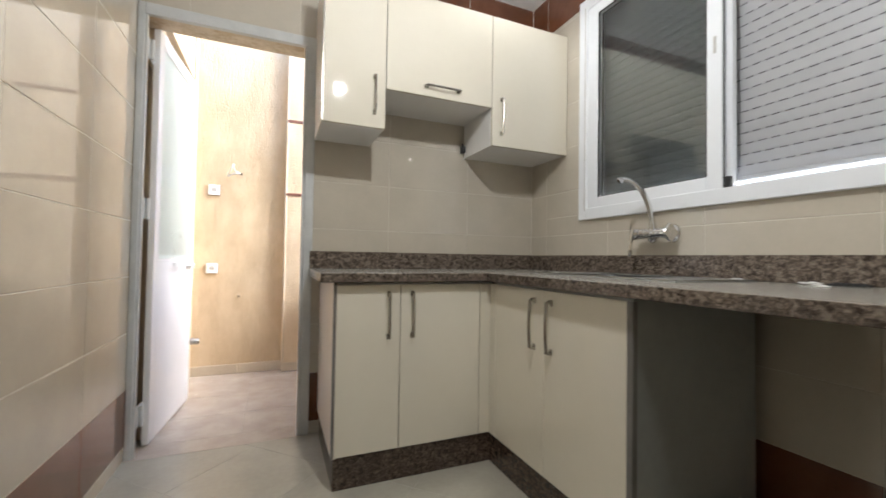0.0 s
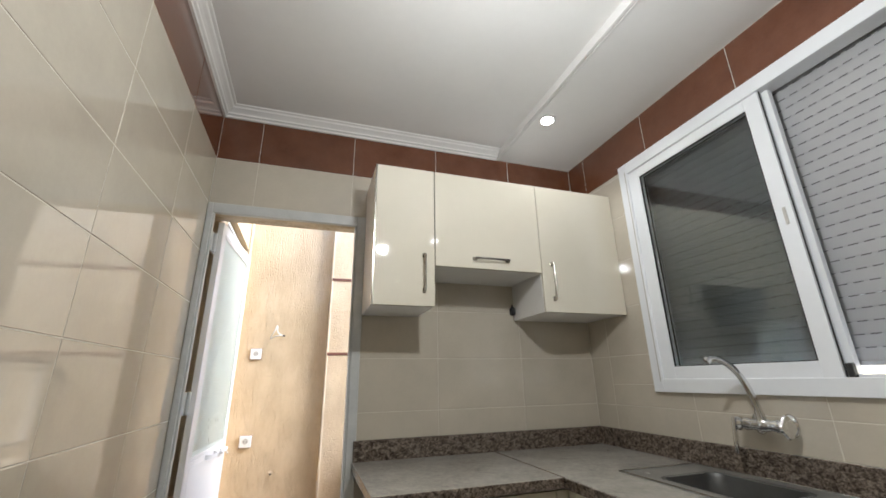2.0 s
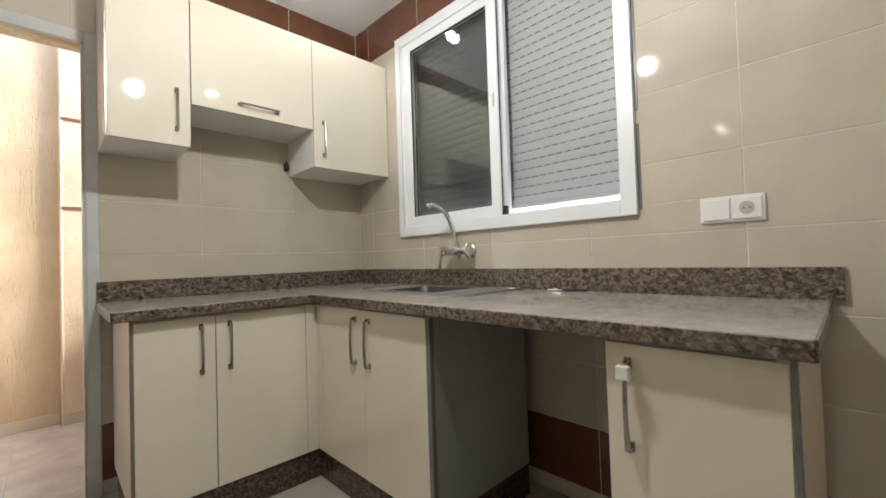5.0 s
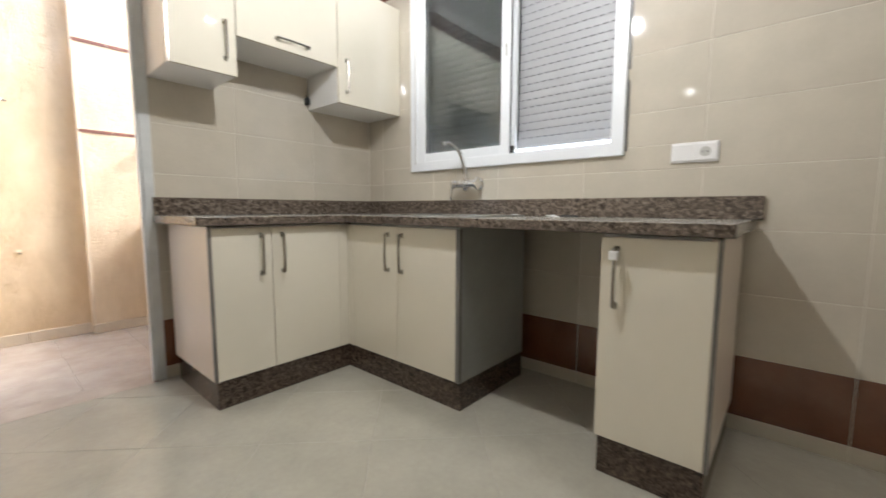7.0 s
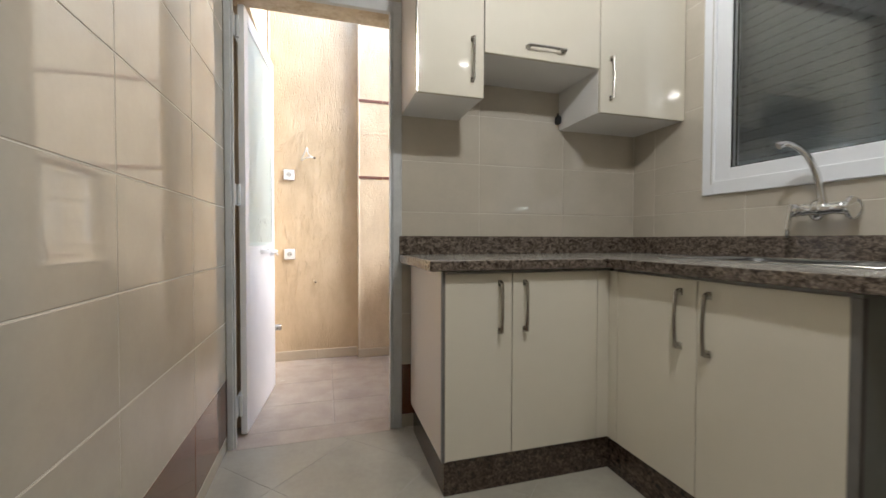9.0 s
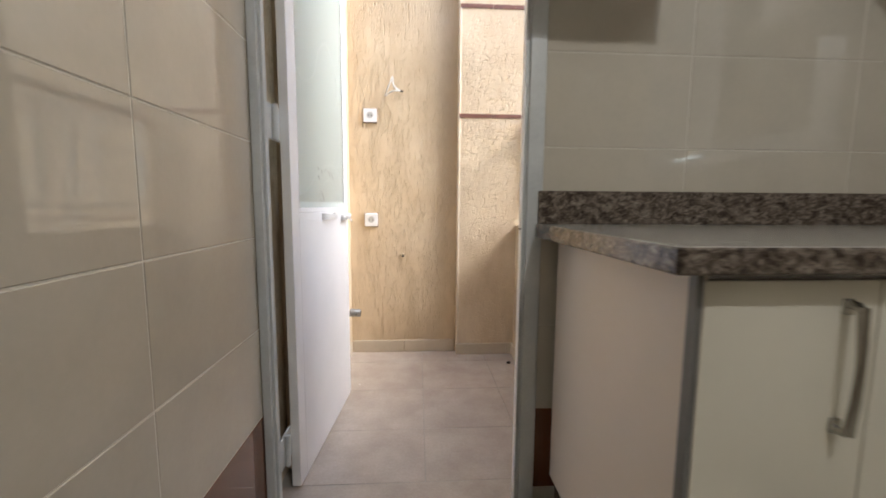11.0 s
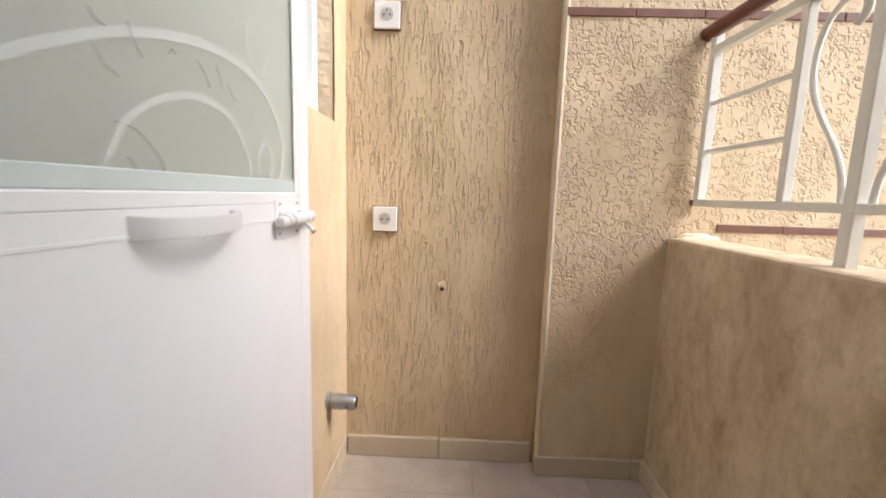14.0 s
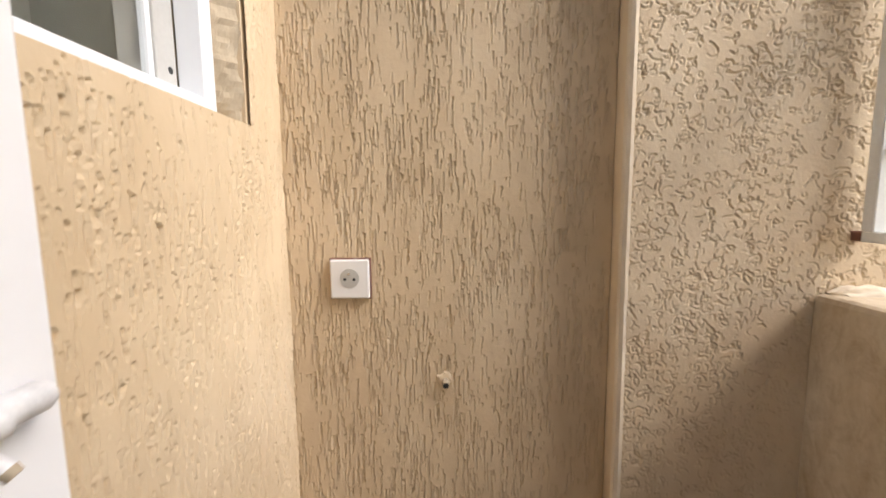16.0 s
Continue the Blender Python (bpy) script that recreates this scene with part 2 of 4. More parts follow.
def box(x0, x1, y0, y1, z0, z1, bevel=0.0, bm=None, seg=1):
    bm = bm or bmesh.new()
    r = bmesh.ops.create_cube(bm, size=1)
    vs = r["verts"]
    for v in vs:
        v.co = Vector((x0 + (v.co.x + 0.5) * (x1 - x0), y0 + (v.co.y + 0.5) * (y1 - y0), z0 + (v.co.z + 0.5) * (z1 - z0)))
    if bevel:
        es = list({e for v in vs for e in v.link_edges})
        bmesh.ops.bevel(bm, geom=es, offset=bevel, segments=seg, profile=0.5, affect="EDGES")
    return bm


def tube(points, radius, bm=None, sides=10, flat=1.0):
    """A round bar along a line of points; radius may be a list."""
    bm = bm or bmesh.new()
    pts = [Vector(p) for p in points]
    rs = radius if isinstance(radius, (list, tuple)) else [radius] * len(pts)
    rings, ref = [], None
    for i, p in enumerate(pts):
        d = (pts[min(i + 1, len(pts) - 1)] - pts[max(i - 1, 0)]).normalized()
        if ref is None:
            ref = d.orthogonal().normalized()
        ref = (ref - d * ref.dot(d)).normalized()
        side = d.cross(ref)
        rings.append([bm.verts.new(p + rs[i] * (math.cos(a) * ref + flat * math.sin(a) * side)) for a in [2 * math.pi * k / sides for k in range(sides)]])
    for a, b in zip(rings, rings[1:]):
        for k in range(sides):
            bm.faces.new((a[k], a[(k + 1) % sides], b[(k + 1) % sides], b[k]))
    bm.faces.new(rings[0][::-1])
    bm.faces.new(rings[-1])
    return bm


def bezier(p0, p1, p2, p3, n=12):
    p0, p1, p2, p3 = map(Vector, (p0, p1, p2, p3))
    out = []
    for i in range(n + 1):
        t = i / n
        out.append((1 - t) ** 3 * p0 + 3 * (1 - t) ** 2 * t * p1 + 3 * (1 - t) * t * t * p2 + t ** 3 * p3)
    return out


def rect_minus(r, holes):
    """Rectangle (u0, u1, v0, v1) without the holes, as rectangles."""
    out = [r]
    for h in holes:
        nxt = []
        for u0, u1, v0, v1 in out:
            a0, a1, b0, b1 = max(u0, h[0]), min(u1, h[1]), max(v0, h[2]), min(v1, h[3])
            if a0 >= a1 or b0 >= b1:
                nxt.append((u0, u1, v0, v1))
                continue
            nxt += [q for q in ((u0, u1, v0, b0), (u0, u1, b1, v1), (u0, a0, b0, b1), (a1, u1, b0, b1)) if q[1] - q[0] > 0.012 and q[3] - q[2] > 0.012]
        out = nxt
    return out


def wall(name, axis, face, back, u0, u1, z0, z1, holes, material, label):
    """A wall with thickness and real openings; axis 'x' or 'y' is its normal."""
    bm = bmesh.new()
    lo, hi = min(face, back), max(face, back)
    for a, b, c, d in rect_minus((u0, u1, z0, z1), holes):
        if axis == "y":
            box(a, b, lo, hi, c, d, bm=bm)
        else:
            box(lo, hi, a, b, c, d, bm=bm)
    bmesh.ops.remove_doubles(bm, verts=bm.verts, dist=1e-5)
    ob = part(name, bm, material)
    return tagged(ob, label, "wall", kind="structure")


tile_meshes = {}


def tile_mesh(w, h, t, material, e=0.0016):
    key = (round(w, 3), round(h, 3), t, material.name)
    if key not in tile_meshes:
        a, b = w / 2, h / 2
        rings = [[(-a, 0, -b), (a, 0, -b), (a, 0, b), (-a, 0, b)],
                 [(-a, -t + e, -b), (a, -t + e, -b), (a, -t + e, b), (-a, -t + e, b)],
                 [(-a + e, -t, -b + e), (a - e, -t, -b + e), (a - e, -t, b - e), (-a + e, -t, b - e)]]
        vs = [p for r in rings for p in r]
        fs = [(k * 4 + i, k * 4 + (i + 1) % 4, k * 4 + 4 + (i + 1) % 4, k * 4 + 4 + i) for k in range(2) for i in range(4)] + [(8, 9, 10, 11)]
        me = bpy.data.meshes.new("tile")
        me.from_pydata(vs, [], fs)
        me.materials.append(material)
        tile_meshes[key] = me
    return tile_meshes[key]


def lay(name, parent, mesh, m):
    ob = new(name, mesh)
    ob.parent = parent
    ob.matrix_parent_inverse = placed(parent).inverted()
    ob.matrix_basis = m
    return ob


def handle(parent, a, b, out, label="brushed nickel bow handle"):
    """A bow pull between two points on a door, standing off along out."""
    a, b, out = Vector(a), Vector(b), Vector(out)
    d = (b - a).normalized()
    side = d.cross(out)
    bm = bmesh.new()
    for p, s in ((a, 1), (b, -1)):
        pts = [p - out * 0.002, p + out * 0.016, p + out * 0.024 + d * s * 0.008]
        tube(pts, [0.0075, 0.0065, 0.006], bm, 8)
        q = p + d * s * 0.004
        lo = q - side * 0.008 - d * 0.012 - out * 0.001
        hi = q + side * 0.008 + d * 0.012 + out * 0.006
        box(*[f(lo[i], hi[i]) for i in range(3) for f in (min, max)], 0.0015, bm)
    n = 12
    line = [a.lerp(b, i / n) + out * (0.022 + 0.006 * math.sin(math.pi * i / n)) for i in range(n + 1)]
    tube(line, [0.006 - 0.0012 * math.sin(math.pi * i / n) for i in range(n + 1)], bm, 8, 1.25)
    return part("handle", bm, NICKEL, parent, label, True)

# ---- the kitchen's shell ----
XL, XR, YB, YR = -0.688, 1.575, 2.30, -2.40
WALL_T = 0.13
TOP = 2.71
DOOR = (-0.7000, 0.128, 0.0, 2.165)
OUT_Y = 2.53
WIN = (0.405, 1.775, 1.235, 2.43)
wall_back = wall("wall_back", "y", YB + 0.0015, YB + WALL_T, XL - 0.15, XR + 0.15, 0.0, 2.9, [DOOR], GROUT, "kitchen wall tiled in beige with brown bands and a doorway")
wall_right = wall("wall_right", "x", XR + 0.0015, XR + 0.19, YR, YB, 0.0, 2.9, [WIN], GROUT, "kitchen wall tiled in glossy beige with a window")
wall_left = wall("wall_left", "x", XL - 0.0015, XL - 0.15, YR, YB, 0.0, 2.9, [], GROUT, "kitchen wall tiled in glossy beige with brown bands")
wall_rear = wall("wall_rear", "y", YR, YR - 0.12, XL - 0.15, XR + 0.19, 0.0, 2.9, [], mixed("plain_beige_wall", (0.52, 0.45, 0.35), (0.57, 0.50, 0.39), 3, 0.3), "plain beige kitchen end wall")

SOFFIT_X = 1.0
bm = box(XL - 0.15, SOFFIT_X, YR - 0.1, YB + 0.1, 2.765, 2.9)
ceiling = tagged(part("ceiling", bm, CEIL), "white painted plaster kitchen ceiling", "ceiling", kind="structure")
bm = box(SOFFIT_X, XR + 0.19, YR - 0.1, YB + 0.1, 2.712, 2.9, 0.004)
soffit = tagged(part("ceiling_soffit", bm, CEIL), "white lowered ceiling strip over the worktop", "ceiling", kind="structure")


def cornice(points_of, n, name):
    """Stepped plaster cove, its profile (out, up) pushed along a wall."""
    prof = [(0.0, -0.06), (0.012, -0.06), (0.014, -0.048), (0.024, -0.044), (0.026, -0.034), (0.036, -0.026), (0.050, -0.018), (0.054, -0.008), (0.066, -0.006), (0.068, 0.0), (0.0, 0.0)]
    bm = bmesh.new()
    ends = [[bm.verts.new(points_of(k, o, u)) for o, u in prof] for k in (0, 1)]
    for i in range(len(prof)):
        j = (i + 1) % len(prof)
        bm.faces.new((ends[0][i], ends[0][j], ends[1][j], ends[1][i]))
    bm.faces.new(ends[0][::-1])
    bm.faces.new(ends[1])
    return tagged(part(name, bm, CEIL), "white moulded plaster cornice under the ceiling", "cornice", kind="structure")


cornice(lambda k, o, u: ((XL + o, SOFFIT_X)[k], YB - o, 2.765 + u), 0, "trim_cornice_back")
cornice(lambda k, o, u: (XL + o, (YB - o, YR)[k], 2.765 + u), 0, "trim_cornice_left")

bm = bmesh.new()
for a, b, h in ((SOFFIT_X - 0.012, SOFFIT_X + 0.006, 0.010), (SOFFIT_X + 0.010, SOFFIT_X + 0.024, 0.007)):
    box(a, b, YR, YB - 0.02, 2.712 - h, 2.714, 0.004, bm, 2)
tagged(part("trim_ceiling_strip", bm, CEIL), "white double-ridged moulding along the lowered ceiling", "moulding", kind="structure")

# kitchen floor, its tiles laid on the diagonal
bm = box(XL - 0.15, XR + 0.19, YR - 0.1, YB + 0.002, -0.12, -0.0012)
floor = tagged(part("floor", bm, FLOOR_JOINT), "polished grey-beige tiled kitchen floor laid diagonally", "floor", kind="structure")

# balcony shell
rng = np.random.default_rng(7)


def strokes(kind, w, h, step, count, deep=1.0, low=0.0):
    """A height field of trowel marks: short upright grooves or small curls, each with a raised lip."""
    nu, nv = int(w / step) + 1, int(h / step) + 1
    f = np.zeros((nv, nu))

    def dab(u, v, r, depth):
        k = int(r / step) + 2
        i, j = int(u / step), int(v / step)
        i0, i1, j0, j1 = max(0, i - k), min(nu, i + k + 1), max(0, j - k), min(nv, j + k + 1)
        if i0 >= i1 or j0 >= j1:
            return
        uu = np.arange(i0, i1) * step - u
        vv = np.arange(j0, j1) * step - v
        d = np.sqrt(uu[None, :] ** 2 + vv[:, None] ** 2) / r
        pit = -depth * np.clip(1 - d * d, 0, 1)
        f[j0:j1, i0:i1] = np.minimum(f[j0:j1, i0:i1], pit)

    for _ in range(count):
        u, v = rng.uniform(0, w), rng.uniform(0, h)
        if 0.5 * noise.noise(Vector((u * 11, (v + low) * 6, 3.0 if kind == "rib" else 9.0))) + 0.42 < rng.uniform(0, 0.75):
            continue
        r = rng.uniform(0.0013, 0.0024) if kind == "rib" else rng.uniform(0.0014, 0.0024)
        depth = deep * rng.uniform(0.0018, 0.0042)
        if kind == "rib":
            n = int(2 + 34 * rng.uniform(0, 1) ** 1.6)
            du = rng.normal(0, 0.00009)
            for k in range(n):
                dab(u, v, r * (1 - 0.5 * k / n), depth)
                u += du + rng.normal(0, 0.00016)
                v -= step * 0.9
        else:
            a, turn = rng.uniform(0, 6.28), rng.choice((-1, 1)) * rng.uniform(0.05, 0.42)
            for k in range(int(rng.uniform(3, 16))):
                dab(u, v, r * 0.95, depth * 0.9)
                u += math.cos(a) * step * 0.9
                v += math.sin(a) * step * 0.9
                a += turn + rng.normal(0, 0.08)
    lip = np.zeros_like(f)
    lip[:, 1:] = np.maximum(0, -f[:, :-1])
    lip[1:, :] += 0.5 * np.maximum(0, -f[:-1, :])
    f = f + 0.45 * lip * (f > -0.0006)
    # slow unevenness of the trowelled coat
    yy, xx = np.mgrid[0:nv, 0:nu] * step
    yy = yy + low
    f += 0.0014 * np.sin(xx * 9 + 2.1 * np.sin(yy * 5)) * np.sin(yy * 7 + 1.3 * np.sin(xx * 8))
    return f


def relief(name, kind, w, h, step, count, place, material, parent, deep=1.0, low=0.0):
    """The marks as a real surface; place gives the world point of (u, v, height)."""
    f = strokes(kind, w, h, step, count, deep, low)
    nv, nu = f.shape
    u, v = np.meshgrid(np.arange(nu) * step, np.arange(nv) * step)
    P = np.stack(place(u, v, f), -1).reshape(-1, 3)
    idx = np.arange(nu * nv).reshape(nv, nu)
    q = np.stack([idx[:-1, :-1], idx[:-1, 1:], idx[1:, 1:], idx[1:, :-1]], -1).reshape(-1, 4)
    me = bpy.data.meshes.new(name)
    me.from_pydata(P.tolist(), [], q.tolist())
    me.materials.append(material)
    me.polygons.foreach_set("use_smooth", [True] * len(q))
    ob = new(name, me)
    ob.parent = parent
    ob.matrix_parent_inverse = placed(parent).inverted()
    return tagged(ob, kind="stuff")


BX0, BY1, COL_Y, COL_X = -0.664, 3.688, 3.622, 0.018
PX0, PX1, PTOP = 0.378, 0.518, 0.835
bm = box(BX0 - 0.1, PX1, YB + 0.006, BY1 + 0.1, -0.14, -0.0015)
floor_balcony = tagged(part("floor_balcony", bm, FLOOR_JOINT), "worn pinkish beige tiled balcony floor", "floor", kind="structure")
wall_end = wall("wall_balcony_end", "y", BY1, BY1 + 0.15, BX0 - 0.15, COL_X + 0.02, -0.1, 2.95, [], COAT, "beige balcony wall in ribbed render")
bm = box(COL_X, 3.4, COL_Y, BY1 + 0.15, -3.0, 2.95, 0.012, seg=2)
wall_court = tagged(part("wall_courtyard", bm, COAT_PALE), "pale beige wall in curled render with brown strips", "wall", kind="structure")
BWIN = (2.70, 3.56, 1.142, 2.32)
wall_bleft = wall("wall_balcony_left", "x", BX0, BX0 - 0.16, OUT_Y, BY1, -0.1, 2.95, [BWIN], COAT, "beige rendered balcony wall with a window")
bm = box(PX0, PX1, OUT_Y - 0.01, COL_Y + 0.004, -0.3, PTOP, 0.012, seg=2)
parapet = tagged(part("wall_parapet", bm, ROUGH), "low rendered balcony parapet, stained beige", "parapet", kind="structure")


def reveal_right():
    """The splayed, hand-floated side of the doorway, widening towards the balcony."""
    bm = bmesh.new()
    line = [(0.086, YB + 0.018), (0.096, YB + 0.07), (0.108, YB + 0.13), (0.119, YB + 0.195), (0.124, OUT_Y - 0.012), (0.136, OUT_Y)]
    zs = [0.0 + 2.164 * k / 36 for k in range(37)]
    rows = []
    for z in zs:
        rows.append([bm.verts.new((x + 0.004 * noise.noise(Vector((x * 9, y * 9, z * 5))), y, z)) for x, y in line] + [bm.verts.new((0.150, OUT_Y, z)), bm.verts.new((0.150, YB + 0.018, z))])
    for p, q in zip(rows, rows[1:]):
        for k in range(len(p)):
            j = (k + 1) % len(p)
            bm.faces.new((p[k], p[j], q[j], q[k]))
    bm.faces.new(rows[0][::-1])
    bm.faces.new(rows[-1])
    return bm


tagged(part("wall_door_reveal", reveal_right(), ROUGH, None, "", True), "stained hand-floated render in the doorway's reveal", "reveal", kind="structure")
bm = box(0.1505, PX1, YB + WALL_T + 0.001, OUT_Y, -0.3, 2.95)
box(BX0 - 0.16, 0.1505, YB + WALL_T + 0.001, OUT_Y, 2.166, 2.95, bm=bm)
tagged(part("wall_door_outer", bm, ROUGH), "rendered outer face of the kitchen wall", "wall", kind="structure")
bm = box(BX0 - 0.16, -0.7005, YB + WALL_T + 0.001, OUT_Y - 0.001, -0.1, 2.165)
tagged(part("wall_hinge_reveal", bm, ROUGH), "rough rendered reveal behind the open door", "reveal", kind="structure")


def on_end(u, v, f):
    return BX0 + u, BY1 - 0.0045 - f, v


def on_court(u, v, f):
    return COL_X + u, COL_Y - 0.0045 - f, v


def on_left(u, v, f):
    return BX0 + 0.0075 + f, 2.95 + u, v


def above(place, z, du=0.0):
    return lambda u, v, f: place(u + du, v + z, f)


relief("ribbed_coat", "rib", COL_X - BX0, 1.86, 0.0019, 10000, on_end, COAT, wall_end, 0.9)
relief("ribbed_coat", "rib", COL_X - BX0, 1.05, 0.0030, 6500, above(on_end, 1.859), COAT, wall_end, 0.8, 1.859)
relief("curled_coat", "worm", 1.05, 1.86, 0.0020, 21000, on_court, COAT_PALE, wall_court, 0.75)
relief("curled_coat", "worm", 1.05, 1.05, 0.0034, 7000, above(on_court, 1.859), COAT_PALE, wall_court, 0.62, 1.859)
relief("ribbed_coat", "rib", BY1 - 2.95, 1.15, 0.0019, 9000, on_left, COAT, wall_bleft, 1.45)
relief("ribbed_coat", "rib", BY1 - 3.562, 1.70, 0.0022, 1300, above(on_left, 1.149, 0.612), COAT, wall_bleft, 1.3, 1.149)
# plain closing faces of the house and the yard outside
bm = box(-60, 60, -60, 60, -3.2, -3.0)
ground = tagged(part("ground", bm, OUTER), "plain yard ground far below", "ground", kind="structure")
bm = box(XR + 0.19, XR + 0.20, YR, YB + WALL_T, -3.0, 1.1)
tagged(part("wall_house_outer", bm, OUTER), "plain rendered outer wall of the house", "wall", kind="structure")

# ---- doorway: steel frame and open leaf ----
frame_thing = thing("door_frame", (-0.3, YB + 0.04, 0), "grey painted steel door frame round the open doorway", "door frame")
FY0, FY1 = YB - 0.012, YB + 0.016


def jamb(x0, x1, lip, name):
    bm = box(x0, x1, FY0, FY1, 0.0, 2.18, 0.003)
    box(lip[0], lip[1], FY0 + 0.010, FY1 + 0.006, 0.0, 2.124, 0.002, bm)
    return part(name, bm, FRAME_GREY, frame_thing)


jamb(-0.687, -0.660, (-0.661, -0.651), "jamb")
jamb(0.082, 0.130, (0.072, 0.084), "jamb")
part("edge_bead", box(0.0695, 0.0725, FY0 + 0.004, FY1 + 0.004, 0.0, 2.122, 0.001), DOOR_WHITE, frame_thing, "white painted frame edge")
part("latch_slot", box(0.0690, 0.0697, FY0 + 0.006, FY1, 0.884, 0.889), BLACK, frame_thing)
bm = box(-0.660, 0.082, FY0, FY1, 2.124, 2.18, 0.003)
part("head", bm, FRAME_GREY, frame_thing)
for hz in (0.18, 1.19, 1.98):
    bm = box(-0.656, -0.650, FY1 - 0.01, 2.418, hz - 0.05, hz + 0.05, 0.001)
    tube([(-0.642, FY1 + 0.040, hz - 0.05), (-0.642, FY1 + 0.040, hz + 0.05)], 0.009, bm)
    box(-0.654, -0.640, FY1 + 0.034, FY1 + 0.046, hz - 0.048, hz + 0.048, 0.001, bm)
    part("hinge", bm, FRAME_GREY, frame_thing, "grey steel hinge", True)

LX0, LX1, LY0, LY1, LTOP = -0.652, -0.622, 2.414, 3.104, 2.118
bm = box(-0.6995, -0.6935, YB + 0.019, YB + WALL_T + 0.002, 0.0, 2.16, 0.002)
box(-0.6935, 0.084, YB + 0.019, YB + WALL_T + 0.002, 2.155, 2.1645, 0.002, bm)
tagged(part("trim_door_reveal", bm, ROUGH), "stained rendered reveal of the doorway", "reveal", kind="structure")
door = thing("door_leaf", (LX1, LY0, 0.02), "white painted metal door standing open, frosted glass above", "door")
GY0, GY1, GZ0, GZ1 = LY0 + 0.062, LY1 - 0.040, 0.925, 2.06
bm = box(LX0, LX1, LY0, GY0, 0.012, LTOP, 0.002)
part("stile", bm, DOOR_WHITE, door)
bm = box(LX0, LX1, GY1, LY1, 0.012, LTOP, 0.002)
part("stile", bm, DOOR_WHITE, door)
bm = box(LX0, LX1, GY0, GY1, GZ1, LTOP, 0.002)
part("top_rail", bm, DOOR_WHITE, door)
bm = box(LX0 + 0.006, LX1 - 0.0006, GY0 - 0.0004, GY1 + 0.0004, 0.012, GZ0, 0.0004)
part("lower_panel", bm, DOOR_WHITE, door, "plain white sheet-metal panel")
bm = bmesh.new()
box(LX1 - 0.002, LX1 + 0.0003, LY0 + 0.064, LY1 - 0.041, GZ0 - 0.028, GZ0 - 0.024, 0.0003, bm)
box(LX1 - 0.002, LX1 + 0.0003, LY0 + 0.0605, LY0 + 0.0635, 0.02, GZ0 - 0.022, 0.0003, bm)
part("panel_seam", bm, DOOR_WHITE, door)
pane = part("frosted_pane", box(LX0 + 0.015, LX0 + 0.023, GY0 - 0.004, GY1 + 0.004, GZ0 - 0.004, GZ1 + 0.004), FROST, door, "greenish frosted glass with drawn curls")
bm = bmesh.new()
for y0, y1, z0, z1 in ((GY0, GY0 + 0.012, GZ0, GZ1), (GY1 - 0.012, GY1, GZ0, GZ1), (GY0, GY1, GZ0, GZ0 + 0.018), (GY0, GY1, GZ1 - 0.014, GZ1)):
    box(LX0 + 0.024, LX1 - 0.001, y0, y1, z0, z1, 0.002, bm)
part("glazing_bead", bm, DOOR_WHITE, door)
part("glass_bevel", box(LX0 + 0.0232, LX0 + 0.0262, GY0 + 0.012, GY1 - 0.012, GZ0 + 0.018, GZ0 + 0.038, 0.0012), glass("pale_glass_edge", (0.82, 0.90, 0.87), 0.3, 0.35), pane, "pale green bevelled glass edge")
# curls drawn on the glass
gx = LX0 + 0.0229


def curl(pts, w=0.006):
    part("curl", ribbon(pts, w * 1.25), PAINT_CURL, pane)


def ribbon(pts, w):
    bm = bmesh.new()
    rows = []
    for i, p in enumerate(pts):
        d = (pts[min(i + 1, len(pts) - 1)] - pts[max(i - 1, 0)]).normalized()
        s = Vector((0, -d.z, d.y)) * w * (0.45 + 0.55 * math.sin(math.pi * (i + 0.4) / (len(pts) - 0.2)))
        rows.append([bm.verts.new(p + s), bm.verts.new(p - s), bm.verts.new(p - s + Vector((0.0006, 0, 0))), bm.verts.new(p + s + Vector((0.0006, 0, 0)))])
    for a, b in zip(rows, rows[1:]):
        for k in range(4):
            bm.faces.new((a[k], a[(k + 1) % 4], b[(k + 1) % 4], b[k]))
    bm.faces.new(rows[0])
    bm.faces.new(rows[-1][::-1])
    return bm


PAINT_CURL = glass("etched_glass_line", (0.88, 0.93, 0.88), 0.5, 0.42)
Z0 = GZ0


def smooth_line(pts, n=6):
    """A smooth line through (along, up) points on the pane."""
    P = [Vector((gx, a, Z0 + b)) for a, b in pts]
    P = [2 * P[0] - P[1]] + P + [2 * P[-1] - P[-2]]
    out = []
    for a, b, c, d in zip(P, P[1:], P[2:], P[3:]):
        for k in range(n):
            t = k / n
            out.append(0.5 * ((2 * b) + (c - a) * t + (2 * a - 5 * b + 4 * c - d) * t * t + (3 * b - a - 3 * c + d) * t ** 3))
    return out + [P[-2]]


curl(smooth_line([(2.50, 0.058), (2.56, 0.075), (2.618, 0.103), (2.664, 0.131), (2.752, 0.170), (2.865, 0.191), (2.96, 0.172), (3.018, 0.113), (3.022, 0.070), (2.998, 0.032), (2.972, 0.050)]), 0.0042)
curl(smooth_line([(2.687, 0.020), (2.731, 0.088), (2.807, 0.124), (2.880, 0.116), (2.925, 0.062), (2.921, 0.024)]), 0.0036)
curl(smooth_line([(2.945, 0.024), (2.950, 0.070), (2.967, 0.092), (2.985, 0.076), (2.990, 0.052), (2.972, 0.034)]), 0.0026)
curl(smooth_line([(2.985, 0.225), (2.965, 0.190), (2.935, 0.200), (2.928, 0.240), (2.940, 0.262)]), 0.0020)
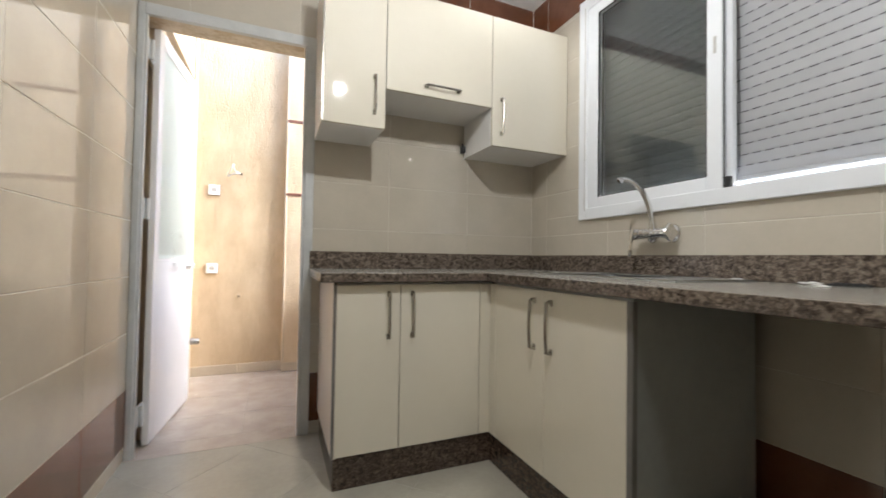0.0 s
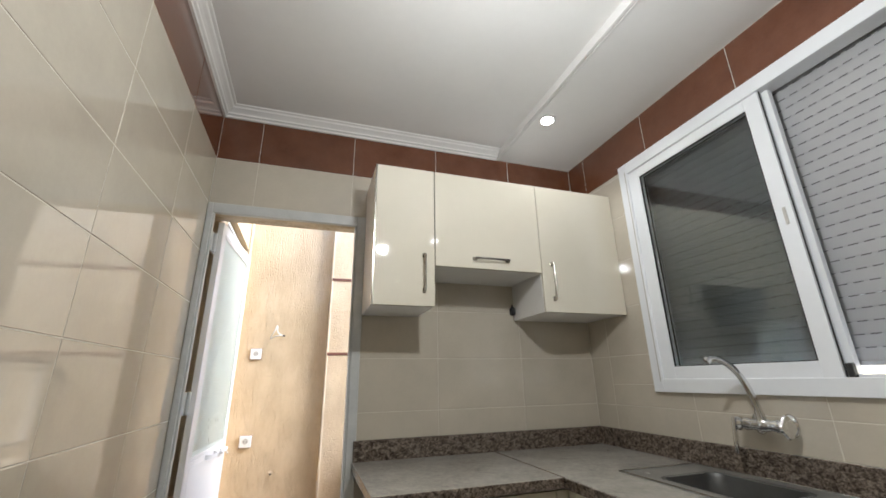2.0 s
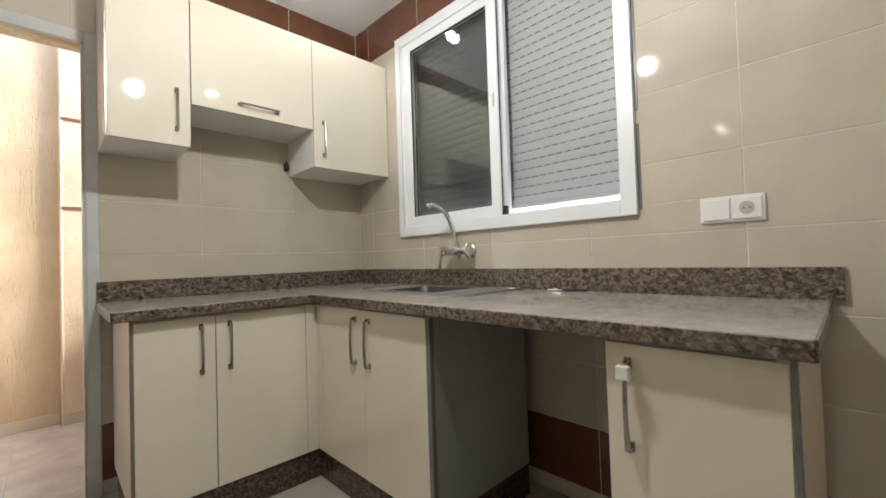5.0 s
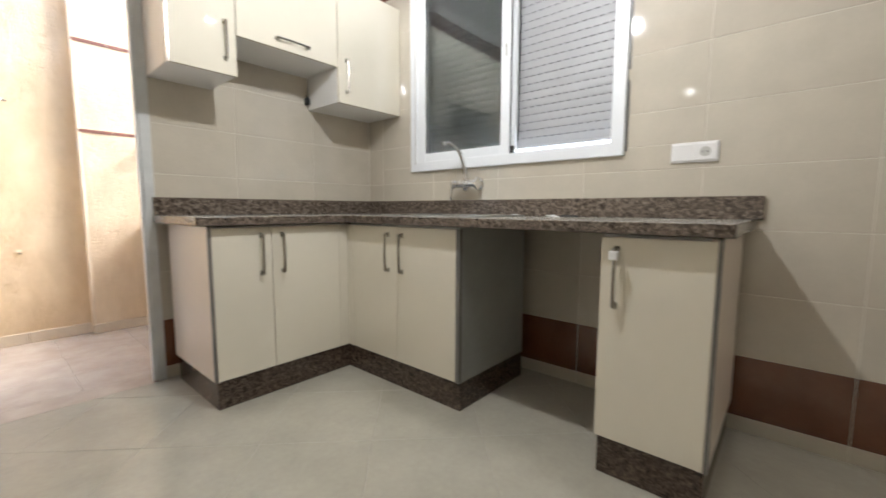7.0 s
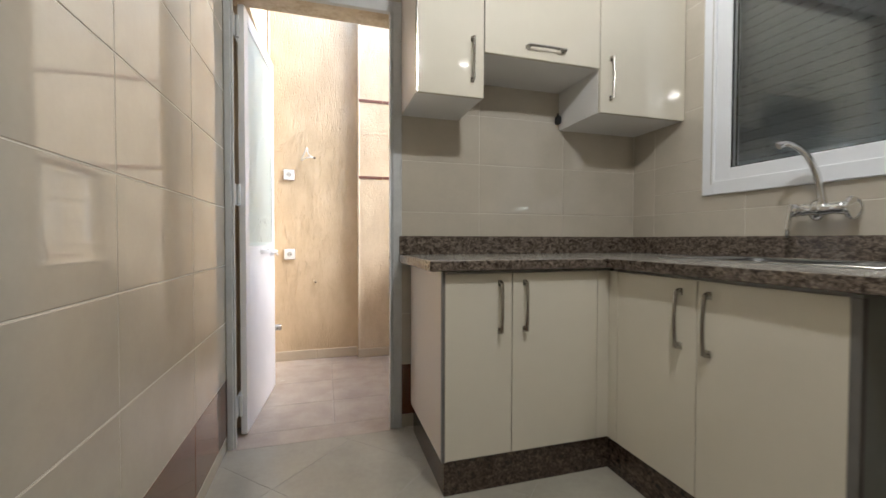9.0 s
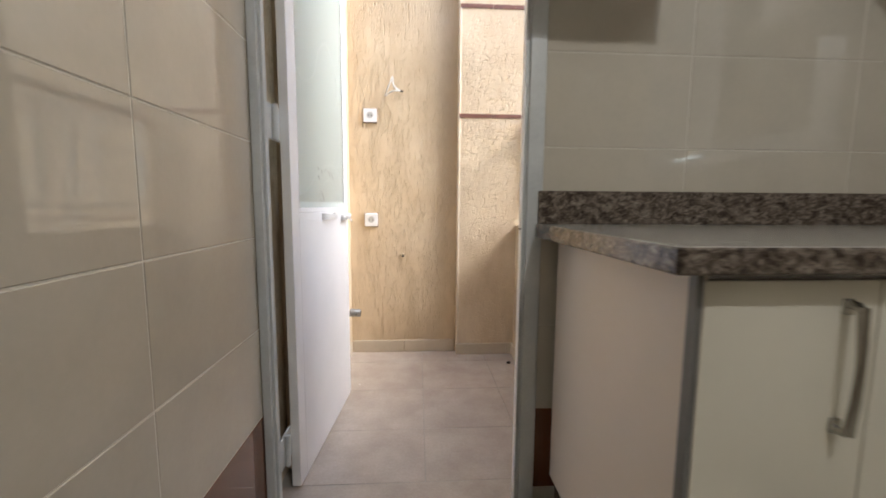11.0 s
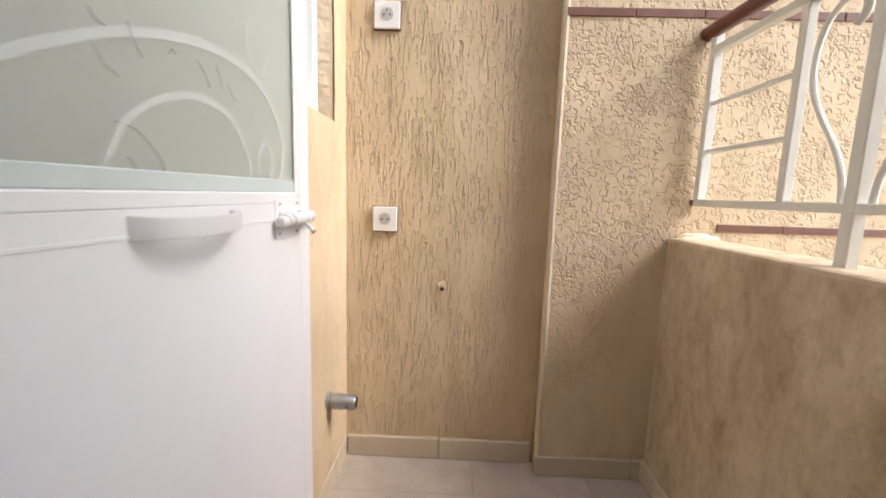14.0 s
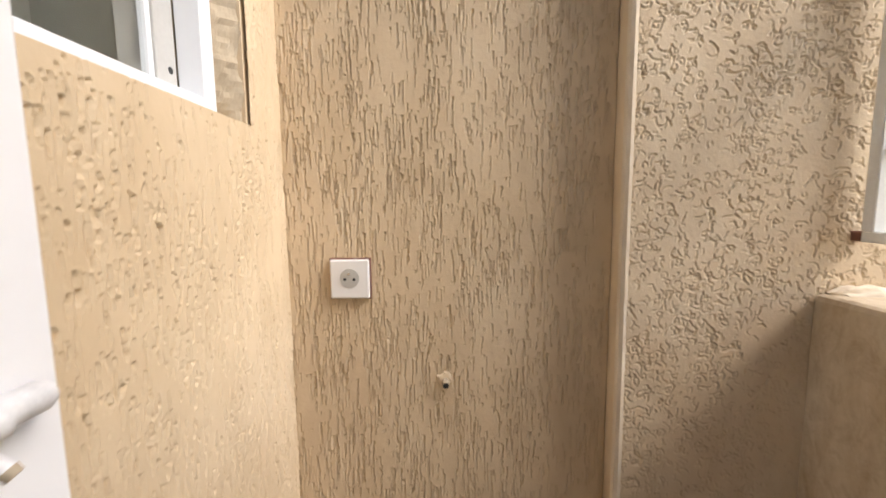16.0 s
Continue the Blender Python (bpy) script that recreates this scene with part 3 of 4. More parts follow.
curl(smooth_line([(2.50, 0.47), (2.58, 0.45), (2.68, 0.50), (2.74, 0.60), (2.84, 0.66), (2.95, 0.60), (2.985, 0.50), (2.95, 0.44), (2.91, 0.47)]), 0.0042)
for line in ([(2.714, 0.080), (2.740, 0.073), (2.768, 0.042), (2.745, 0.030), (2.724, 0.050)], [(2.697, 0.170), (2.703, 0.162), (2.712, 0.160)], [(2.735, 0.172), (2.741, 0.156), (2.750, 0.145)],
             [(2.699, 0.140), (2.708, 0.127), (2.722, 0.120)], [(2.783, 0.160), (2.788, 0.166), (2.793, 0.163)], [(2.825, 0.168), (2.838, 0.156), (2.846, 0.142)],
             [(2.858, 0.172), (2.866, 0.158), (2.870, 0.144)], [(2.881, 0.157), (2.890, 0.142), (2.902, 0.137)]):
    part("scratch", ribbon(smooth_line(line, 4), 0.0011), PLASTIC_GREY, pane)
# pull handle and barrel bolt
bm = bmesh.new()
line = bezier((LX1 - 0.002, 2.714, 0), (LX1 + 0.048, 2.724, 0), (LX1 + 0.048, 2.858, 0), (LX1 - 0.002, 2.868, 0), 18)
rows = []
for k, p in enumerate(line):
    d = (line[min(k + 1, 18)] - line[max(k - 1, 0)]).normalized()
    o = Vector((d.y, -d.x, 0)) * 0.0035
    half = 0.0105 + 0.002 * abs(2 * k / 18 - 1) ** 3
    rows.append([bm.verts.new((p.x + sg * o.x, p.y + sg * o.y, GZ0 - 0.018 + up * half)) for sg, up in ((1, -1), (1, 1), (-1, 1), (-1, -1))])
for a, b in zip(rows, rows[1:]):
    for k in range(4):
        bm.faces.new((a[k], a[(k + 1) % 4], b[(k + 1) % 4], b[k]))
bm.faces.new(rows[0])
bm.faces.new(rows[-1][::-1])
bmesh.ops.bevel(bm, geom=[e for e in bm.edges if abs(e.verts[0].co.z - e.verts[1].co.z) < 0.002 and (e.verts[0].co - e.verts[1].co).length > 0.004], offset=0.0012, segments=2, affect="EDGES")
part("pull_handle", bm, PVC_WHITE, door, "white painted bow handle", True)
bolt = part("bolt_plate", box(LX1 - 0.001, LX1 + 0.0014, 2.978, 3.060, 0.858, 0.922, 0.0006), DOOR_WHITE, door, "white painted bolt plate")
for sy, sz in ((2.990, 0.914), (2.988, 0.866), (3.050, 0.915), (3.048, 0.866)):
    part("screw", tube([(LX1 + 0.0010, sy, sz), (LX1 + 0.0026, sy, sz)], 0.0022, None, 8), PIPE_GREY, bolt)
bm = tube([(LX1 + 0.013, 2.968, 0.886), (LX1 + 0.013, 2.972, 0.886), (LX1 + 0.013, 3.082, 0.891), (LX1 + 0.013, 3.087, 0.891)], [0.0075, 0.0098, 0.0098, 0.0070], None, 18)
part("bolt_rod", bm, SPLASHED, bolt, "paint-splashed steel rod", True)
for by, wd in ((2.990, 0.005), (3.020, 0.018), (3.056, 0.004)):
    bm = tube([(LX1 + 0.013, by - wd, 0.8875), (LX1 + 0.013, by + wd, 0.8885)], 0.0116, None, 18)
    box(LX1, LX1 + 0.008, by - wd, by + wd, 0.874, 0.902, 0.001, bm)
    part("bolt_keeper", bm, SPLASHED, bolt, "", True)
bm = tube([(LX1 + 0.020, 3.044, 0.882), (LX1 + 0.032, 3.048, 0.868)], [0.0036, 0.0042], None, 10)
part("bolt_knob", bm, SPLASHED, bolt, "", True)
part("knob_tip", tube([(LX1 + 0.032, 3.048, 0.868), (LX1 + 0.035, 3.049, 0.8645)], [0.0052, 0.0046], None, 10), RAW, bolt, "bare rusty knob tip", True)

bolt.location.z += 0.010
door.rotation_euler = (0, 0, radians(-4.3))

# ---- base cabinets ----
CF_Y, CF_X, CAB_T, PL = 1.68, 0.905, 0.862, 0.137


def cabinet_door(parent, axis, face, u0, u1, z0, z1, material=CREAM, name="door"):
    """A glossy slab door with a dark edge band; face is its front plane."""
    t = 0.018
    if axis == "y":
        bm = box(u0, u1, face, face + t, z0, z1, 0.0012)
    else:
        bm = box(face, face + t, u0, u1, z0, z1, 0.0012)
    return part(name, bm, material, parent)


unit = thing("base_cabinet", (0.53, 2.0, 0), "cream gloss two-door kitchen base cabinet under the granite worktop", "kitchen cabinet", "base cabinets")
part("body", box(0.190, 0.93, CF_Y + 0.020, YB - 0.02, PL, CAB_T - 0.004, 0.001), BOARD_WHITE, unit)
part("side_panel", box(0.171, 0.189, CF_Y + 0.004, YB - 0.04, PL - 0.002, CAB_T - 0.004, 0.001), CREAM_SIDE, unit, "cream board side panel, pinkish doorway light in its colour")
part("edge_strip", box(0.1695, 0.1800, CF_Y + 0.0005, CF_Y + 0.0195, PL, CAB_T - 0.004, 0.001), EDGE_GREY, unit, "dark grey edge band")
d1 = cabinet_door(unit, "y", CF_Y, 0.1815, 0.4545, PL + 0.003, CAB_T - 0.012)
d2 = cabinet_door(unit, "y", CF_Y, 0.4575, 0.848, PL + 0.003, CAB_T - 0.012)
part("filler", box(0.851, CF_X + 0.018, CF_Y + 0.001, CF_Y + 0.018, PL + 0.003, CAB_T - 0.012, 0.001), CREAM, unit)
handle(d1, (0.402, CF_Y, 0.815), (0.402, CF_Y, 0.622), (0, -1, 0))
handle(d2, (0.509, CF_Y, 0.815), (0.509, CF_Y, 0.622), (0, -1, 0))

unit = thing("sink_cabinet", (1.24, 1.25, 0), "cream gloss two-door cabinet under the sink", "kitchen cabinet", "base cabinets")
part("body", box(CF_X + 0.020, XR - 0.10, 0.866, 1.679, PL, 0.70, 0.001), BOARD_WHITE, unit)
# Darker and greyer than the cream boards of the other side panels.
part("side_panel", box(CF_X + 0.002, XR - 0.095, 0.845, 0.8655, PL, CAB_T - 0.004, 0.001), mixed("darker_grey_side", (0.30, 0.31, 0.29), (0.36, 0.37, 0.345), 3, 0.4), unit, "plain side panel in a darker grey")
part("filler", box(CF_X, CF_X + 0.018, 1.628, 1.6785, PL + 0.003, CAB_T - 0.012, 0.001), CREAM, unit)
part("back_rail", box(CF_X + 0.020, CF_X + 0.04, 0.866, 1.679, 0.70, CAB_T - 0.004, 0.001), BOARD_WHITE, unit)
d1 = cabinet_door(unit, "x", CF_X, 1.2615, 1.625, PL + 0.003, CAB_T - 0.012)
d2 = cabinet_door(unit, "x", CF_X, 0.867, 1.2585, PL + 0.003, CAB_T - 0.012)
handle(d1, (CF_X, 1.322, 0.81), (CF_X, 1.322, 0.618), (-1, 0, 0))
handle(d2, (CF_X, 1.217, 0.81), (CF_X, 1.217, 0.618), (-1, 0, 0))
part("edge_strip", box(CF_X - 0.0005, CF_X + 0.019, 0.8445, 0.866, PL + 0.003, CAB_T - 0.012, 0.001), EDGE_GREY, unit, "dark grey edge band")

unit = thing("narrow_cabinet", (1.24, 0.06, 0), "narrow cream gloss one-door cabinet at the worktop's end", "kitchen cabinet", "base cabinets")
part("body", box(CF_X + 0.020, XR - 0.02, -0.090, 0.222, PL, CAB_T - 0.004, 0.001), BOARD_WHITE, unit)
part("side_panel", box(CF_X + 0.004, XR - 0.02, -0.1185, -0.0905, PL, CAB_T - 0.004, 0.001), CREAM_SIDE, unit, "cream board side panel")
part("edge_strip", box(CF_X + 0.0005, CF_X + 0.0195, -0.120, -0.1095, PL, CAB_T - 0.004, 0.001), EDGE_GREY, unit, "dark grey edge band")
d1 = cabinet_door(unit, "x", CF_X, -0.108, 0.224, PL + 0.003, CAB_T - 0.012)
handle(d1, (CF_X, 0.172, 0.812), (CF_X, 0.172, 0.615), (-1, 0, 0))
bm = box(CF_X - 0.040, CF_X - 0.022, 0.158, 0.186, 0.776, 0.806, 0.002)
part("white_tag", bm, PAPER, d1, "white paper tag stuck on the handle")


def plinth(name, boxes, label):
    bm = bmesh.new()
    for b in boxes:
        box(*b, 0.002, bm)
    return tagged(part(name, bm, GRANITE_SHADED), label, "plinth")


plinth("plinth", [(0.180, CF_X + 0.03, CF_Y + 0.012, CF_Y + 0.032, 0, PL - 0.002), (0.180, 0.20, CF_Y + 0.032, YB - 0.06, 0, PL - 0.002)], "dark brown granite plinth under the base cabinet, shade in its tint")
plinth("plinth", [(CF_X + 0.010, CF_X + 0.030, 0.845, CF_Y + 0.011, 0, PL - 0.002), (CF_X + 0.030, XR - 0.10, 0.845, 0.865, 0, PL - 0.002)], "dark brown granite plinth under the sink cabinet, shade in its tint")
plinth("plinth", [(CF_X + 0.010, CF_X + 0.030, -0.110, 0.215, 0, PL - 0.002), (CF_X + 0.030, XR - 0.03, -0.110, -0.09, 0, PL - 0.002)], "dark brown granite plinth under the narrow cabinet, shade in its tint")

# ---- worktop, splash strip, sink, tap ----
WT0, WT1 = 0.8635, 0.903
SINK = (1.13, 1.535, 0.88, 1.645)
BOWLR = (1.185, 1.465, 1.12, 1.49)


worktop = thing("worktop", (0.8, 1.6, WT0), "polished brown-grey granite L-shaped worktop, dusty", "worktop")
part("slab", box(0.113, 0.8675, CF_Y - 0.036, YB - 0.001, WT0, WT1, 0.004, seg=2), GRANITE, worktop)
bm = bmesh.new()
cut = (SINK[0] + 0.02, SINK[1] - 0.02, SINK[2] + 0.02, SINK[3] - 0.02)
for a, b, c, d in rect_minus((0.872, XR - 0.001, -0.146, YB - 0.001), [cut]):
    box(a, b, c, d, WT0, WT1, 0, bm)
bmesh.ops.remove_doubles(bm, verts=bm.verts, dist=1e-5)
part("slab", bm, GRANITE, worktop)
part("front_edge", box(0.866, 0.8725, -0.1475, CF_Y - 0.036, WT0, WT1 - 0.0003, 0.003, seg=2), GRANITE, worktop)
part("end_edge", box(0.8725, XR - 0.001, -0.150, -0.1458, WT0, WT1 - 0.0003, 0.002, seg=2), GRANITE, worktop)
bm = box(0.116, XR - 0.021, YB - 0.020, YB - 0.001, WT1, 0.998, 0.002)
splash_a = tagged(part("splash_strip", bm, GRANITE), "granite upstand along the wall behind the worktop", "upstand")
bm = box(XR - 0.020, XR - 0.001, -0.178, YB - 0.001, WT1 + 0.0005, 0.998, 0.002)
splash_b = tagged(part("splash_strip", bm, GRANITE), "granite upstand under the window behind the sink", "upstand")

sink = thing("sink", (1.33, 1.26, WT1), "dusty stainless inset sink with one bowl and drainer", "sink")
bm = bmesh.new()
for a, b, c, d in rect_minus(SINK, [BOWLR]):
    box(a, b, c, d, WT1 + 0.0005, WT1 + 0.0035, 0, bm)
bmesh.ops.remove_doubles(bm, verts=bm.verts, dist=1e-5)
part("rim", bm, STEEL, sink)
bm = bmesh.new()
for a, b, c, d in ((SINK[0], SINK[1], SINK[2], SINK[2] + 0.008), (SINK[0], SINK[1], SINK[3] - 0.008, SINK[3]), (SINK[0], SINK[0] + 0.008, SINK[2], SINK[3]), (SINK[1] - 0.008, SINK[1], SINK[2], SINK[3])):
    box(a, b, c, d, WT1 + 0.003, WT1 + 0.0065, 0.0015, bm)
part("raised_lip", bm, NICKEL, sink)


def rounded(x0, x1, y0, y1, r, z, n=5):
    out = []
    for cx, cy, a0 in ((x1 - r, y1 - r, 0), (x0 + r, y1 - r, 90), (x0 + r, y0 + r, 180), (x1 - r, y0 + r, 270)):
        for k in range(n + 1):
            a = radians(a0 + 90 * k / n)
            out.append((cx + r * math.cos(a), cy + r * math.sin(a), z))
    return out


bm = bmesh.new()
loops = [rounded(BOWLR[0] - 0.012 + i, BOWLR[1] + 0.012 - i, BOWLR[2] - 0.012 + i, BOWLR[3] + 0.012 - i, r, z) for i, r, z in
         ((0.0, 0.06, WT1 + 0.004), (0.010, 0.06, WT1 + 0.003), (0.016, 0.06, WT1 - 0.01), (0.024, 0.055, WT1 - 0.13), (0.045, 0.05, WT1 - 0.155), (0.09, 0.03, WT1 - 0.158))]
rings = [[bm.verts.new(p) for p in lp] for lp in loops]
for a, b in zip(rings, rings[1:]):
    for k in range(len(a)):
        bm.faces.new((a[k], a[(k + 1) % len(a)], b[(k + 1) % len(a)], b[k]))
bm.faces.new(rings[-1])
part("bowl", bm, BOWL, sink, "steel bowl, darker than the rim", True)
bm = tube([(1.325, 1.30, WT1 - 0.157), (1.325, 1.30, WT1 - 0.152)], 0.038, None, 20)
part("drain", bm, NICKEL, sink, "", True)
for k in range(6):
    gy = 0.91 + 0.028 * k
    bm = box(SINK[0] + 0.05, SINK[1] - 0.06, gy, gy + 0.012, WT1 + 0.0034, WT1 + 0.0052, 0.0008)
    part("drainer_rib", bm, STEEL, sink)

tap = thing("wall_tap", (XR, 1.335, 1.09), "chrome wall-mounted mixer tap with swan spout", "tap")
TX, TZ = 1.512, 1.095
for ty in (1.255, 1.415):
    bm = tube([(XR - 0.001, ty, TZ), (XR - 0.006, ty, TZ), (XR - 0.014, ty, TZ), (XR - 0.020, ty, TZ), (TX, ty, TZ)], [0.041, 0.040, 0.030, 0.016, 0.016], None, 24)
    part("flange", bm, CHROME, tap, "", True)
bm = tube([(TX, 1.225, TZ), (TX, 1.25, TZ), (TX, 1.285, TZ), (TX, 1.312, TZ), (TX, 1.335, TZ), (TX, 1.358, TZ), (TX, 1.385, TZ), (TX, 1.42, TZ), (TX, 1.445, TZ)], [0.018, 0.024, 0.019, 0.022, 0.026, 0.022, 0.019, 0.024, 0.018], None, 22)
part("body", bm, CHROME, tap, "", True)
# a round lobed knob on one side, a lever turned down on the other
bm = bmesh.new()
rings = []
for off, rad in ((0.0, 0.016), (0.006, 0.034), (0.016, 0.038), (0.026, 0.034), (0.032, 0.016)):
    rings.append([bm.verts.new((TX - 0.006 + rad * (1 + 0.10 * math.cos(4 * q)) * math.cos(q), 1.228 - off, TZ + rad * (1 + 0.10 * math.cos(4 * q)) * math.sin(q))) for q in (2 * math.pi * k / 32 for k in range(32))])
for ra, rb in zip(rings, rings[1:]):
    for k in range(32):
        bm.faces.new((ra[k], ra[(k + 1) % 32], rb[(k + 1) % 32], rb[k]))
bm.faces.new(rings[0][::-1])
bm.faces.new(rings[-1])
bmesh.ops.recalc_face_normals(bm, faces=bm.faces[:])
part("knob", bm, CHROME, tap, "", True)
bm = tube([(TX - 0.004, 1.442, TZ), (TX - 0.006, 1.450, TZ), (TX - 0.006, 1.470, TZ), (TX - 0.006, 1.476, TZ)], [0.018, 0.027, 0.026, 0.016], None, 20)
part("hub", bm, CHROME, tap, "", True)
bm = tube([(TX - 0.030, 1.460, TZ + 0.022), (TX - 0.036, 1.460, TZ - 0.01), (TX - 0.044, 1.460, TZ - 0.06), (TX - 0.048, 1.460, TZ - 0.098), (TX - 0.048, 1.460, TZ - 0.106)], [0.010, 0.012, 0.011, 0.009, 0.004], None, 12)
part("lever", bm, CHROME, tap, "", True)
sp = bezier((TX, 1.337, TZ + 0.012), (TX - 0.005, 1.345, TZ + 0.11), (TX - 0.03, 1.362, TZ + 0.20), (TX - 0.085, 1.390, TZ + 0.232), 12)
sp += bezier(sp[-1], (TX - 0.11, 1.402, TZ + 0.246), (TX - 0.135, 1.412, TZ + 0.25), (TX - 0.150, 1.416, TZ + 0.232), 8)[1:]
bm = tube(sp, [0.021, 0.018] + [0.0150 - 0.003 * k / (len(sp) - 4) for k in range(len(sp) - 4)] + [0.0145, 0.0145], None, 16)
part("spout", bm, CHROME, tap, "", True)
tap.location.y, tap.scale = 1.278, (1, 0.70, 1)

# crumbs and scraps left on the worktop
for k, (sx, sy, w) in enumerate(((1.500, 0.70, 0.030), (1.40, 0.635, 0.020), (1.385, 0.615, 0.014), (1.47, 0.90, 0.022), (1.30, 1.05, 0.009), (1.20, 1.56, 0.012))):
    bm = bmesh.new()
    bmesh.ops.create_icosphere(bm, subdivisions=2, radius=1)
    z = WT1 + (0.0036 if sy > 0.87 and k != 5 else 0.0036 if k == 5 else 0.0)
    for v in bm.verts:
        f = 1 + 0.35 * noise.noise(v.co * 1.7 + Vector((k * 3.1, 0, 0)))
        v.co = Vector((sx + v.co.x * w * 0.5 * f, sy + v.co.y * w * f, z + max(0, v.co.z * 0.3 + 0.3) * w * 0.55 * f))
    tagged(part("plaster_scrap", bm, PAPER), "small white plaster scrap lying on the worktop", "scrap", "scraps on the worktop")
bm = bmesh.new()
box(1.515, 1.553, 0.575, 0.665, WT1, WT1 + 0.006, 0.002, bm)
box(1.523, 1.546, 0.585, 0.655, WT1 + 0.006, WT1 + 0.009, 0.001, bm)
tagged(part("outlet_cover", bm, BLACK), "flat black cover lying against the granite upstand", "cover")

# ---- wall cabinets ----
UF, UTOP = 1.936, 2.340


def upper(name, x0, x1, z0, handle_pts, label, left_side):
    u = thing(name, ((x0 + x1) / 2, YB - 0.15, z0), label, "wall cabinet", "wall cabinets")
    part("body", box(x0 + 0.001, x1 - 0.001, UF + 0.021, YB - 0.001, z0, UTOP - 0.002, 0.001), BOARD_WHITE, u, "white melamine carcass")
    if left_side:
        part("side_panel", box(x0 - 0.002, x0 + 0.0005, UF + 0.0215, YB - 0.002, z0, UTOP - 0.002), CREAM_SIDE, u, "cream board side panel")
        part("edge_strip", box(x0 - 0.0025, x0 + 0.0045, UF - 0.0005, UF + 0.019, z0 - 0.001, UTOP, 0.001), NICKEL, u, "bright aluminium edge strip")
    d = part("door", box(x0 + (0.005 if left_side else 0.0015), x1 - 0.0015, UF, UF + 0.018, z0 - 0.002, UTOP, 0.0012), CREAM, u)
    handle(d, *handle_pts, (0, -1, 0))
    return u


upper("wall_cabinet", 0.130, 0.4365, 1.614, ((0.380, UF, 1.868), (0.380, UF, 1.683)), "narrow cream gloss wall cabinet with upright handle", True)
upper("wall_cabinet", 0.4385, 1.0445, 1.820, ((0.648, UF, 1.868), (0.842, UF, 1.868)), "short wide cream gloss wall cabinet, lift-up door", False)
upper("wall_cabinet", 1.0465, XR - 0.003, 1.609, ((1.106, UF, 1.875), (1.106, UF, 1.675)), "cream gloss wall cabinet in the corner", False)
bm = box(1.018, 1.044, YB - 0.040, YB - 0.001, 1.640, 1.685, 0.006)
tube([(1.03, YB - 0.02, 1.685), (1.03, YB - 0.02, 1.70)], 0.006, bm)
tagged(part("cable_end", bm, BLACK, None, "", True), "black cable end under the wall cabinet", "cable")

# ---- kitchen window with roller shutter ----
window = thing("window_kitchen", (XR, 1.09, 1.2), "white aluminium sliding window with closed grey roller shutter", "window")
WY0, WY1, WZ0, WZ1 = 0.368, 1.812, 1.200, 2.465
FX0 = XR - 0.022


def bar(name, y0, y1, z0, z1, x0, x1, parent, mat=None, bev=0.002, label=""):
    return part(name, box(x0, x1, y0, y1, z0, z1, bev), mat or ALU_WHITE, parent, label)


bar("outer_frame", WY0, WY0 + 0.062, WZ0, WZ1, FX0, XR + 0.06, window)
bar("outer_frame", WY1 - 0.062, WY1, WZ0, WZ1, FX0, XR + 0.06, window)
bar("outer_frame", WY0 + 0.062, WY1 - 0.062, WZ0, WZ0 + 0.062, FX0, XR + 0.06, window)
bar("outer_frame", WY0 + 0.062, WY1 - 0.062, WZ1 - 0.066, WZ1, FX0, XR + 0.06, window)
bar("frame_groove", WY1 - 0.052, WY1 - 0.046, WZ0 + 0.05, WZ1 - 0.05, FX0 - 0.0015, FX0 + 0.004, window, PLASTIC_GREY, 0.0005)
bar("track", WY0 + 0.062, WY1 - 0.062, WZ0 + 0.062, WZ0 + 0.072, XR + 0.012, XR + 0.018, window, ALU_WHITE, 0.001)
for k, (sx0, sx1, ya, yb) in enumerate(((XR - 0.012, XR + 0.014, 1.010, 1.752), (XR + 0.018, XR + 0.044, 0.988, 1.752))):
    s = part("sash", box(sx0, sx1, ya, ya + 0.062, WZ0 + 0.060, WZ1 - 0.064, 0.002), ALU_WHITE, window)
    for y0, y1, z0, z1 in ((yb - 0.075, yb, WZ0 + 0.060, WZ1 - 0.064), (ya + 0.062, yb - 0.075, WZ0 + 0.060, WZ0 + 0.118), (ya + 0.062, yb - 0.075, WZ1 - 0.118, WZ1 - 0.064)):
        part("sash_rail", box(sx0, sx1, y0, y1, z0, z1, 0.002), ALU_WHITE, s)
    g = part("pane", box((sx0 + sx1) / 2 - 0.002, (sx0 + sx1) / 2 + 0.002, ya + 0.060, yb - 0.073, WZ0 + 0.116, WZ1 - 0.116), PANE, s)
    bm = bmesh.new()
    for y0, y1, z0, z1 in ((ya + 0.062, ya + 0.067, WZ0 + 0.118, WZ1 - 0.118), (yb - 0.080, yb - 0.075, WZ0 + 0.118, WZ1 - 0.118), (ya + 0.067, yb - 0.080, WZ0 + 0.118, WZ0 + 0.122), (ya + 0.067, yb - 0.080, WZ1 - 0.122, WZ1 - 0.118)):
        box(sx0 + 0.004, sx0 + 0.010, y0, y1, z0, z1, 0, bm)
    part("gasket", bm, BLACK, s)
    if k == 0:
        part("latch", box(sx0 - 0.003, sx0 + 0.003, ya + 0.022, ya + 0.034, 1.815, 1.885, 0.002), PLASTIC_GREY, s)
part("seal_brush", box(XR - 0.006, XR - 0.001, 1.0055, 1.0095, WZ0 + 0.064, WZ1 - 0.066, 0.0005), BLACK, window)
part("stop_block", box(XR - 0.010, XR + 0.010, 0.982, 1.002, WZ0 + 0.0625, WZ0 + 0.108, 0.003), BLACK, window)

